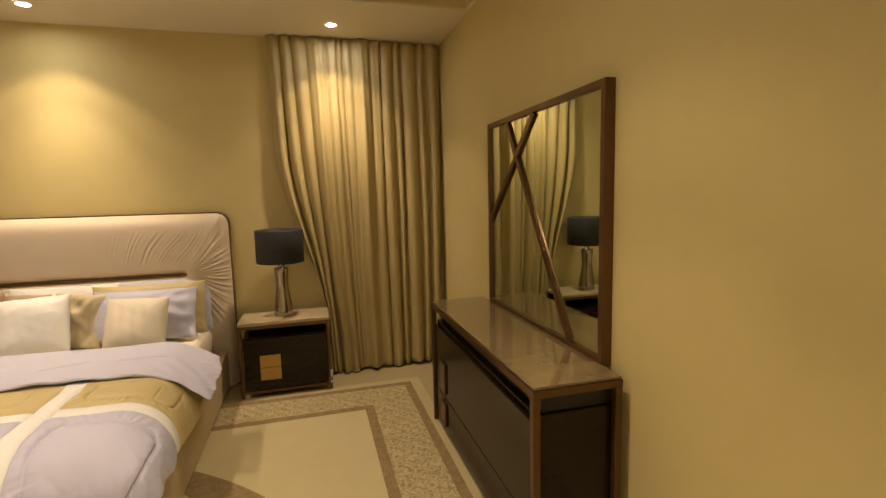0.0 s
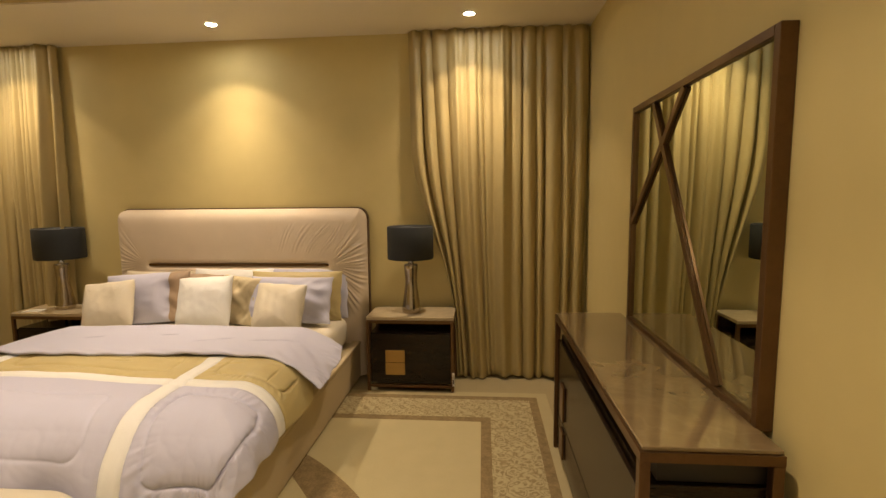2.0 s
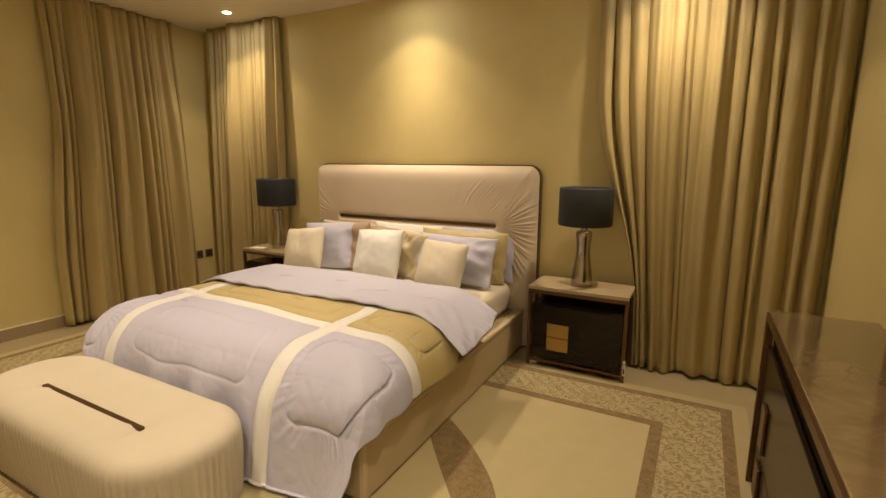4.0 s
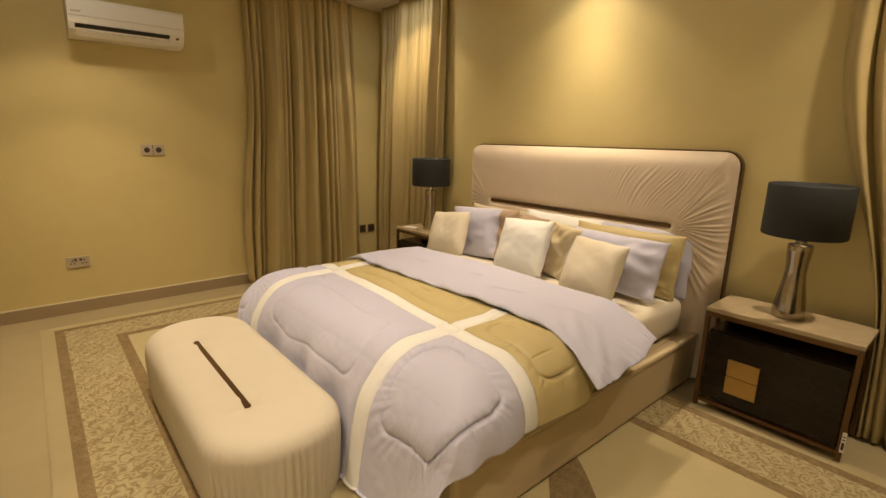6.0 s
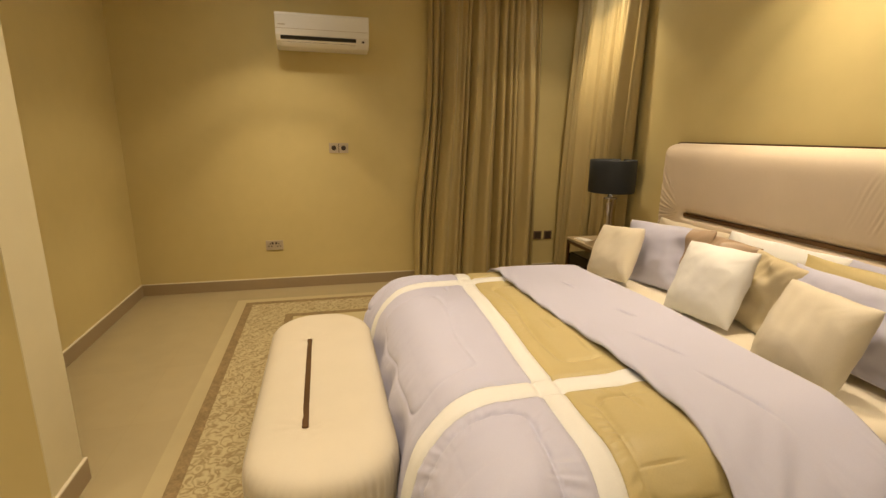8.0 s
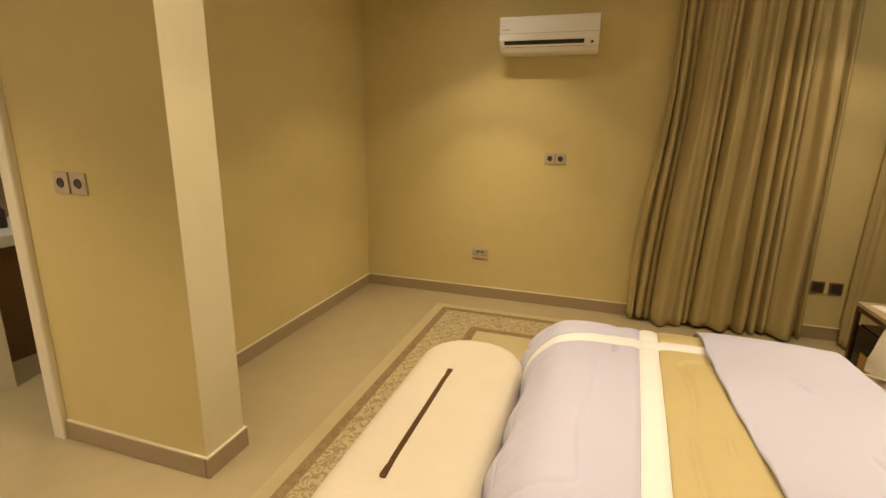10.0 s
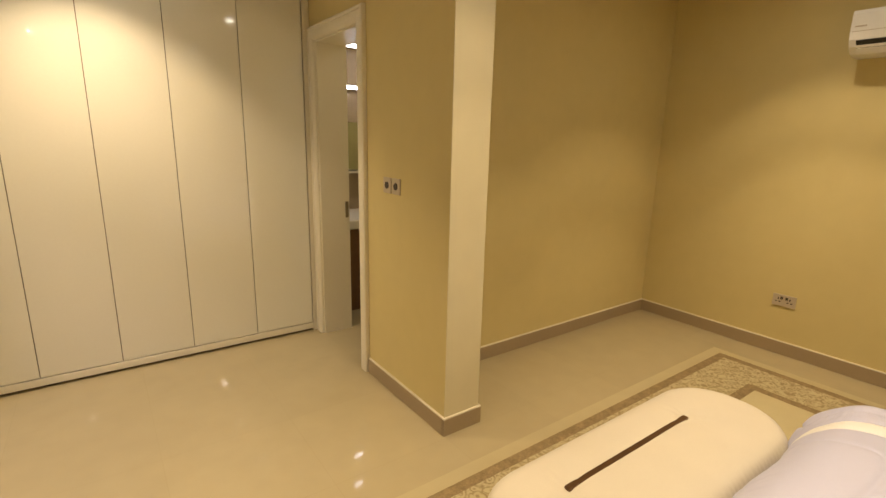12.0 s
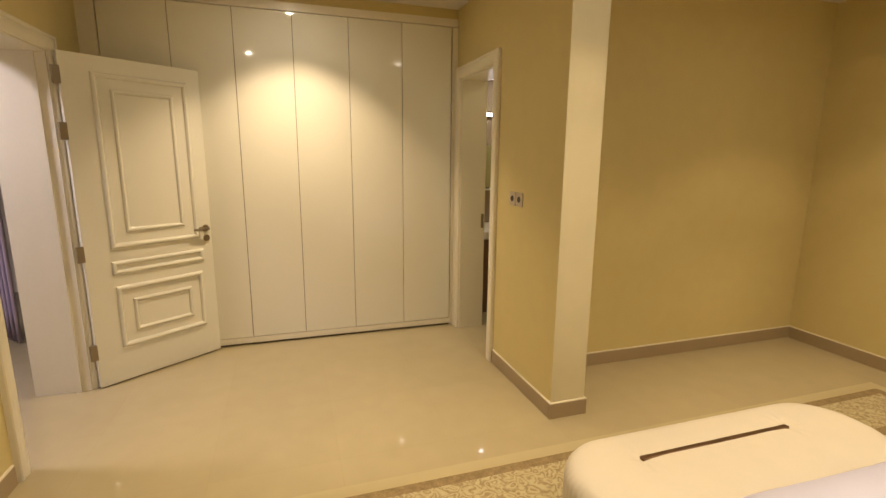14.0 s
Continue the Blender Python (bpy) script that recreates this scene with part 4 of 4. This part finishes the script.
# ---------------- dresser and mirror ----------------
def dresser():
    x0, x1, y0, y1, h = 2.246, 2.60, 0.768, 2.205, 0.782
    th = empty("dresser", ((x0 + x1) / 2, (y0 + y1) / 2, 0), label="long espresso dresser with brown marble top under the wall mirror", category="dresser")
    ox, oy = (x0 + x1) / 2, (y0 + y1) / 2
    def rel(lo, hi):
        return (lo[0] - ox, lo[1] - oy, lo[2]), (hi[0] - ox, hi[1] - oy, hi[2])
    part("top", boxes(rel((x0 + 0.006, y0 + 0.006, h - 0.012), (x1 - 0.002, y1 - 0.006, h)), bevel=0.003), MARBLE, th, "polished brown marble top")
    f = 0.028
    part("top_frame", boxes(rel((x0, y0, h - 0.04), (x0 + f, y1, h - 0.013)), rel((x0 + f, y0, h - 0.04), (x1, y0 + f, h - 0.013)),
                            rel((x0 + f, y1 - f, h - 0.04), (x1, y1, h - 0.013)), rel((x1 - f, y0 + f, h - 0.04), (x1, y1 - f, h - 0.013))), BRONZE, th, "bronze edge under the marble")
    for x in (x0, x1 - f):
        for y in (y0, y1 - f):
            part("leg", boxes(rel((x, y, 0), (x + f, y + f, h - 0.041)), bevel=0.002), BRONZE, th)
    part("carcass", boxes(rel((x0 + 0.032, y0 + 0.030, 0.035), (x1 - 0.004, y1 - 0.030, 0.665)), bevel=0.002), DARKWOOD, th)
    # solid black block stands in for the shade under the marble
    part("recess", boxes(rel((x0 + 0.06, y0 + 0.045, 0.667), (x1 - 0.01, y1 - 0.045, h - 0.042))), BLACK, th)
    for z0, z1, p0, p1 in ((0.040, 0.243, 0.075, 0.215), (0.248, 0.640, 0.275, 0.455)):
        d = part("drawer", boxes(rel((x0 + 0.014, y0 + 0.036, z0), (x0 + 0.031, y1 - 0.036, z1)), bevel=0.002), DARKWOOD, th, "long glossy espresso drawer front")
        part("pull", boxes(rel((x0 + 0.002, 1.93, p0), (x0 + 0.0135, 2.02, p1)), bevel=0.003), BRONZE, d, "bronze plate pull")


dresser()


def wall_mirror():
    y0, y1, z0, z1 = 0.888, 2.075, 0.774, 1.848
    xf, xw = XE - 0.045, XE - 0.001
    cy, cz = (y0 + y1) / 2, (z0 + z1) / 2
    th = empty("wall_mirror", (xw, cy, z0), label="large framed wall mirror with two crossed bronze bars above the dresser", category="mirror")
    def rel(lo, hi):
        return (lo[0] - xw, lo[1] - cy, lo[2] - z0), (hi[0] - xw, hi[1] - cy, hi[2] - z0)
    w = 0.028
    part("frame", boxes(rel((xf, y0, z0), (xw, y0 + w, z1)), rel((xf, y1 - w, z0), (xw, y1, z1)), rel((xf, y0 + w, z0), (xw, y1 - w, z0 + w)),
                        rel((xf, y0 + w, z1 - w), (xw, y1 - w, z1)), bevel=0.002), BRONZE, th, "dark bronze frame")
    gx = xf + 0.014
    part("glass", boxes(rel((gx, y0 + w, z0 + w), (gx + 0.005, y1 - w, z1 - w))), MIRROR, th, "clear mirror glass")
    part("backing", boxes(rel((gx + 0.006, y0 + w, z0 + w), (xw, y1 - w, z1 - w))), BLACK, th)
    def bar(p, q, name, off):
        bm = bmesh.new()
        p, q = Vector(p), Vector(q)
        d = (q - p).normalized()
        n = Vector((-d.y, d.x)) * 0.015
        vs = []
        for x in (gx - 0.001 - off, gx - 0.012 - off):
            for c in (p + n, p - n, q - n, q + n):
                vs.append(bm.verts.new((x - xw, c.x - cy, c.y - z0)))
        for f in ((0, 1, 2, 3), (7, 6, 5, 4), (0, 4, 5, 1), (1, 5, 6, 2), (2, 6, 7, 3), (3, 7, 4, 0)):
            bm.faces.new([vs[k] for k in f])
        bmesh.ops.recalc_face_normals(bm, faces=bm.faces[:])
        part(name, bm, BRONZE, th, "slanting bronze bar across the glass")
    zt, zb = z1 - w, z0 + w
    bar((1.80, zt), (1.135, zb), "bar", 0)
    bar((1.475, zt), (y1 - w, 1.285), "bar", 0.0015)


wall_mirror()


# ---------------- wardrobe ----------------
def wardrobe():
    th = empty("wardrobe", (1.3, YW, 0), label="built-in wardrobe with six tall high-gloss white doors", category="wardrobe")
    xs = [0.055, 0.469, 0.885, 1.292, 1.697, 2.104, 2.52]
    def rel(lo, hi):
        return (lo[0] - 1.3, lo[1] - YW, lo[2]), (hi[0] - 1.3, hi[1] - YW, hi[2])
    part("carcass", boxes(rel((0.0, YW - 0.60, 0.0), (XE - 0.002, YW - 0.024, H - 0.003))), GAP, th)
    for a, b in zip(xs, xs[1:]):
        part("door", boxes(rel((a + 0.002, YW - 0.020, 0.068), (b - 0.002, YW, 2.512)), bevel=0.0015), LACQUER, th, "tall plain high-gloss white door")
    part("end_filler", boxes(rel((0.0, YW - 0.02, 0.0), (0.050, YW + 0.002, 2.512))), TRIM, th)
    part("end_filler", boxes(rel((2.525, YW - 0.02, 0.0), (XE - 0.002, YW + 0.002, 2.512))), TRIM, th)
    part("top_rail", boxes(rel((0.0, YW - 0.02, 2.516), (XE - 0.002, YW + 0.006, 2.575)), bevel=0.003), TRIM, th)
    part("cornice", boxes(rel((0.0, YW - 0.02, 2.576), (XE - 0.002, YW - 0.004, H - 0.001))), PAINT, th, "painted filler above the doors")
    part("plinth", boxes(rel((0.052, YW - 0.022, 0.018), (2.523, YW + 0.004, 0.062)), bevel=0.002), TRIM, th)


wardrobe()


# ---------------- entrance door leaf ----------------
def door_leaf():
    hinge, free = Vector((2.583, -1.185)), Vector((1.937, -1.672))
    d = free - hinge
    ang = math.degrees(math.atan2(d.y, d.x))
    w, h = d.length, 2.055
    th = empty("door", (hinge.x, hinge.y, 0.008), ang, label="white lacquered panelled bedroom door standing open against the wardrobe", category="door")
    leaf = part("leaf", boxes(((0, 0, 0), (w, 0.04, h)), bevel=0.003), LACQUER, th)
    def moulding(name, x0, x1, z0, z1, wd=0.034, tall=0.017, notch=0):
        bm = bmesh.new()
        n = 8
        def outline(off):
            a, b, c, e = x0 + off, x1 - off, z0 + off, z1 - off
            return [(a, c), (b, c), (b, e), (a, e)]
        rings = []
        for k in range(n + 1):
            f = k / n
            hgt = tall * math.sin(math.pi * f) ** 0.7
            rings.append([bm.verts.new((x, -0.0005 - hgt, z)) for x, z in outline(wd * f)])
        for a, b in zip(rings, rings[1:]):
            for k in range(4):
                bm.faces.new((a[k], a[(k + 1) % 4], b[(k + 1) % 4], b[k]))
        bmesh.ops.recalc_face_normals(bm, faces=bm.faces[:])
        part(name, bm, LACQUER, leaf)
    moulding("moulding", 0.148, 0.716, 0.885, 1.960)
    moulding("moulding", 0.246, 0.620, 0.985, 1.868, 0.028, 0.013)
    moulding("moulding", 0.140, 0.738, 0.717, 0.806, 0.030, 0.014)
    moulding("moulding", 0.148, 0.718, 0.227, 0.642)
    moulding("moulding", 0.240, 0.630, 0.320, 0.545, 0.028, 0.013)
    hd = part("handle", boxes(((0.722, -0.05, 0.949), (0.735, -0.002, 0.962))), STEEL, leaf, "brushed steel lever handle")
    part("rose", lathe([(0.0, 0.0), (0.022, 0.0), (0.026, 0.004), (0.026, 0.008), (0.0, 0.008)], 24), STEEL, hd)
    r = hd.children[0]
    r.matrix_basis = pose(0.765, 0.0, 0.952, 90)
    part("lever", boxes(((0.660, -0.052, 0.943), (0.772, -0.040, 0.959)), ((0.759, -0.050, 0.946), (0.771, -0.006, 0.958)), bevel=0.003), STEEL, hd)
    key = part("escutcheon", lathe([(0.0, 0.0), (0.020, 0.0), (0.024, 0.004), (0.024, 0.008), (0.0, 0.008)], 24), STEEL, leaf, "round steel keyhole plate")
    key.matrix_basis = pose(0.767, 0.0, 0.880, 90)
    for z in (0.240, 0.876, 1.607, 1.921):
        part("hinge", boxes(((-0.034, -0.006, z - 0.050), (0.006, 0.012, z + 0.050)), bevel=0.002), STEEL, th, "brushed steel hinge")


door_leaf()
strike = empty("strike_plate", (-0.20, BY0 + 0.012, 0.95), label="dark steel strike plate in the bathroom door jamb", category="door hardware")
part("plate", boxes(((-0.012, 0.0, -0.06), (0.012, 0.003, 0.06)), bevel=0.001), STEEL, strike)


# ---------------- air conditioner ----------------
def air_conditioner():
    y0, y1, z0, z1 = 0.645, 1.355, 2.025, 2.268
    d = 0.235
    th = empty("air_conditioner", (XW, (y0 + y1) / 2, z0), label="white wall-mounted split air conditioner with a dark outlet slot", category="air conditioner")
    w = (y1 - y0) / 2
    prof = [(0.002, 0.0), (0.10, 0.0), (0.165, 0.012), (0.205, 0.045), (0.228, 0.085), (d, 0.13), (d, 0.225), (0.228, 0.243), (0.21, z1 - z0), (0.002, z1 - z0)]
    bm = bmesh.new()
    a = [bm.verts.new((x, -w, z)) for x, z in prof]
    b = [bm.verts.new((x, w, z)) for x, z in prof]
    k = len(prof)
    for i in range(k):
        bm.faces.new((a[i], a[(i + 1) % k], b[(i + 1) % k], b[i]))
    bm.faces.new(a[::-1])
    bm.faces.new(b)
    bmesh.ops.recalc_face_normals(bm, faces=bm.faces[:])
    bmesh.ops.bevel(bm, geom=[e for e in bm.edges if abs(e.verts[0].co.y) == w and abs(e.verts[1].co.y) == w and e.verts[0].co.y == e.verts[1].co.y], offset=0.006, segments=2, profile=0.5, affect="EDGES")
    part("body", bm, PLASTIC, th, "glossy white casing")
    # outlet and flap follow the sloping lower front
    def plate(name, u0, u1, ya, yb, lift, thick, mat, label=""):
        p0, p1 = Vector((0.165, 0.012)), Vector((0.228, 0.085))
        dd = (p1 - p0)
        nn = Vector((dd.y, -dd.x)).normalized()
        bm = bmesh.new()
        vs = []
        for o in (lift, lift + thick):
            for u, y in ((u0, ya), (u0, yb), (u1, yb), (u1, ya)):
                q = p0 + dd * u + nn * o
                vs.append(bm.verts.new((q.x, y, q.y)))
        for f in ((0, 1, 2, 3), (7, 6, 5, 4), (0, 4, 5, 1), (1, 5, 6, 2), (2, 6, 7, 3), (3, 7, 4, 0)):
            bm.faces.new([vs[i] for i in f])
        bmesh.ops.recalc_face_normals(bm, faces=bm.faces[:])
        return part(name, bm, mat, th, label)
    plate("outlet", 0.12, 0.95, -w + 0.035, w - 0.10, 0.004, 0.003, BLACK, "dark air outlet")
    plate("flap", 0.02, 0.42, -w + 0.035, w - 0.10, 0.009, 0.004, PLASTIC, "white swing flap")
    plate("sensor", 0.5, 0.8, w - 0.055, w - 0.035, 0.004, 0.003, SOCKETD, "small dark sensor window")
    part("badge", boxes(((d + 0.0005, -w + 0.02, 0.150), (d + 0.002, -w + 0.075, 0.158))), GREYP, th, "plain grey badge")
    part("panel_seam", boxes(((d + 0.0002, -w + 0.004, 0.126), (d + 0.0012, w - 0.004, 0.129))), GREYP, th)


air_conditioner()


# ---------------- sockets and switches ----------------
def socket_plate(name, at, turn, width, height, kind, label, category="socket"):
    """A wall plate; its face looks along local -y."""
    th = empty(name, at, turn, label=label, category=category)
    part("plate", boxes(((-width / 2, -0.009, -height / 2), (width / 2, -0.0005, height / 2)), bevel=0.003), GREYP if kind != "dark" else BROWNP, th)
    if kind == "round":
        for sx in (-1, 1):
            cup = part("outlet_disc", lathe([(0.0, 0.0), (0.015, 0.0), (0.018, 0.003), (0.020, 0.003), (0.021, 0.0)], 28), SOCKETD, th, "round dark insert")
            cup.matrix_basis = pose(sx * width / 4, -0.0095, 0, 90)
        part("centre_line", boxes(((-0.002, -0.0105, -height / 2 + 0.004), (0.002, -0.0092, height / 2 - 0.004))), SOCKETD, th)
    if kind == "double":
        for sx in (-1, 1):
            part("pin_hole", boxes(((sx * width / 4 - 0.004, -0.0105, 0.006), (sx * width / 4 + 0.004, -0.0093, 0.020)),
                                   ((sx * width / 4 - 0.018, -0.0105, -0.014), (sx * width / 4 - 0.006, -0.0093, -0.006)),
                                   ((sx * width / 4 + 0.006, -0.0105, -0.014), (sx * width / 4 + 0.018, -0.0093, -0.006))), SOCKETD, th)
            part("rocker", boxes(((sx * 0.016 - 0.008, -0.012, 0.008), (sx * 0.016 + 0.008, -0.0093, 0.028))), SOCKETD, th)
    if kind == "dark":
        part("insert", boxes(((-width / 2 + 0.012, -0.012, -height / 2 + 0.012), (width / 2 - 0.012, -0.0093, height / 2 - 0.012)), bevel=0.001), SOCKETD, th)


socket_plate("media_socket", (XW, 1.095, 1.248), 90, 0.165, 0.085, "round", "grey double plate with two round dark outlets, below the air conditioner")
socket_plate("power_socket", (XW, 0.509, 0.401), 90, 0.146, 0.086, "double", "silver-grey double power socket low on the wall")
socket_plate("wall_socket", (XW, 3.033, 0.397), 90, 0.086, 0.086, "dark", "small dark square socket between the corner curtains")
socket_plate("wall_socket", (XW, 3.145, 0.397), 90, 0.086, 0.086, "dark", "small dark square socket beside the corner curtain")
socket_plate("light_switch", (-0.002, -0.602, 1.228), 90, 0.082, 0.086, "switch", "white-edged light switch with dark round insert beside the bathroom door", "switch")
socket_plate("light_switch", (-0.002, -0.507, 1.228), 90, 0.082, 0.086, "switch", "white-edged light switch with dark insert nearer the wall end", "switch")
for y in (-0.602, -0.507):
    ob = [o for o in scene.objects if o.name.startswith("light_switch") and abs(o.matrix_basis.translation.y - y) < 1e-3][0]
    cup = part("dark_button", lathe([(0.0, 0.0), (0.014, 0.0), (0.018, 0.003), (0.020, 0.0)], 28), SOCKETD, ob, "round dark button")
    cup.matrix_basis = pose(0, -0.0095, 0, 90)

# ---------------- bathroom through the door ----------------
van = empty("vanity", (-0.9, -2.2, 0), label="dark wooden bathroom vanity with a white basin top", category="vanity")
part("cabinet", boxes(((-0.6, -0.33, 0.0), (0.60, 0.27, 0.72)), bevel=0.004), VANWOOD, van)
part("basin_top", boxes(((-0.62, -0.33, 0.722), (0.62, 0.29, 0.80)), bevel=0.01), PLASTIC, van, "white basin top")
mc = empty("mirror_cabinet", (-0.9, -2.53, 1.15), label="bathroom mirror cabinet with a shelf below", category="mirror cabinet")
part("mirror_door", boxes(((-0.55, 0.0, 0.03), (0.55, 0.10, 0.46)), bevel=0.003), MIRROR, mc)
part("shelf", boxes(((-0.55, 0.0, 0.0), (0.55, 0.13, 0.02)), bevel=0.002), TRIM, mc)
bottle = empty("soap_bottle", (-0.62, -2.15, 0.80), label="small dark soap bottle on the basin top", category="bottle")
part("bottle_body", lathe([(0, 0.001), (0.028, 0.001), (0.03, 0.01), (0.03, 0.11), (0.012, 0.13), (0.012, 0.15), (0, 0.15)], 24), SOCKETD, bottle, smooth=True)
part("pump", lathe([(0, 0.15), (0.008, 0.15), (0.008, 0.18), (0.014, 0.182), (0.014, 0.19), (0, 0.19)], 16), CHROME, bottle, smooth=True)

# ---------------- hall through the entrance ----------------
hall = empty("hall_curtain", (4.0, -2.7, 0), label="lilac-grey curtain hanging in the hall beyond the door", category="curtain")
uu = np.linspace(0, 1, 60)
pp = np.zeros((12, 60, 3))
for i in range(12):
    pp[i, :, 0] = -0.55 + 0.22 * uu
    pp[i, :, 1] = 0.45 + 0.04 * np.sin(uu * 30) - 0.2 * uu
    pp[i, :, 2] = 0.02 + (H - 0.04) * i / 11
grid_part("drape", pp, LILAC, hall, thick=0.004)

# glowing bars added in place of bright mirror reflections in the bathroom
for z in (1.92, 2.28):
    bar = empty("bathroom_light_bar", (-0.75, -2.53, z), label="slim glowing bar standing in for a bright reflection in the bathroom", category="wall light", group="bathroom light bars")
    part("housing", boxes(((-0.30, -0.015, -0.02), (0.30, 0.02, 0.02)), bevel=0.003), CHROME, bar)
    part("diffuser", boxes(((-0.29, 0.0205, -0.014), (0.29, 0.035, 0.014)), bevel=0.003), COOLGLOW, bar)

tag = empty("label_tag", (1.637, 2.893, 0.06), label="small white barcode tag stuck to the nightstand leg", category="tag")
part("tag_sheet", boxes(((-0.008, -0.0015, 0.0), (0.008, -0.0003, 0.10))), PLASTIC, tag)
part("tag_print", boxes(((-0.005, -0.0022, 0.015), (0.005, -0.0016, 0.05)), ((-0.005, -0.0022, 0.06), (0.005, -0.0016, 0.065)), ((-0.005, -0.0022, 0.075), (0.005, -0.0016, 0.08))), SOCKETD, tag)
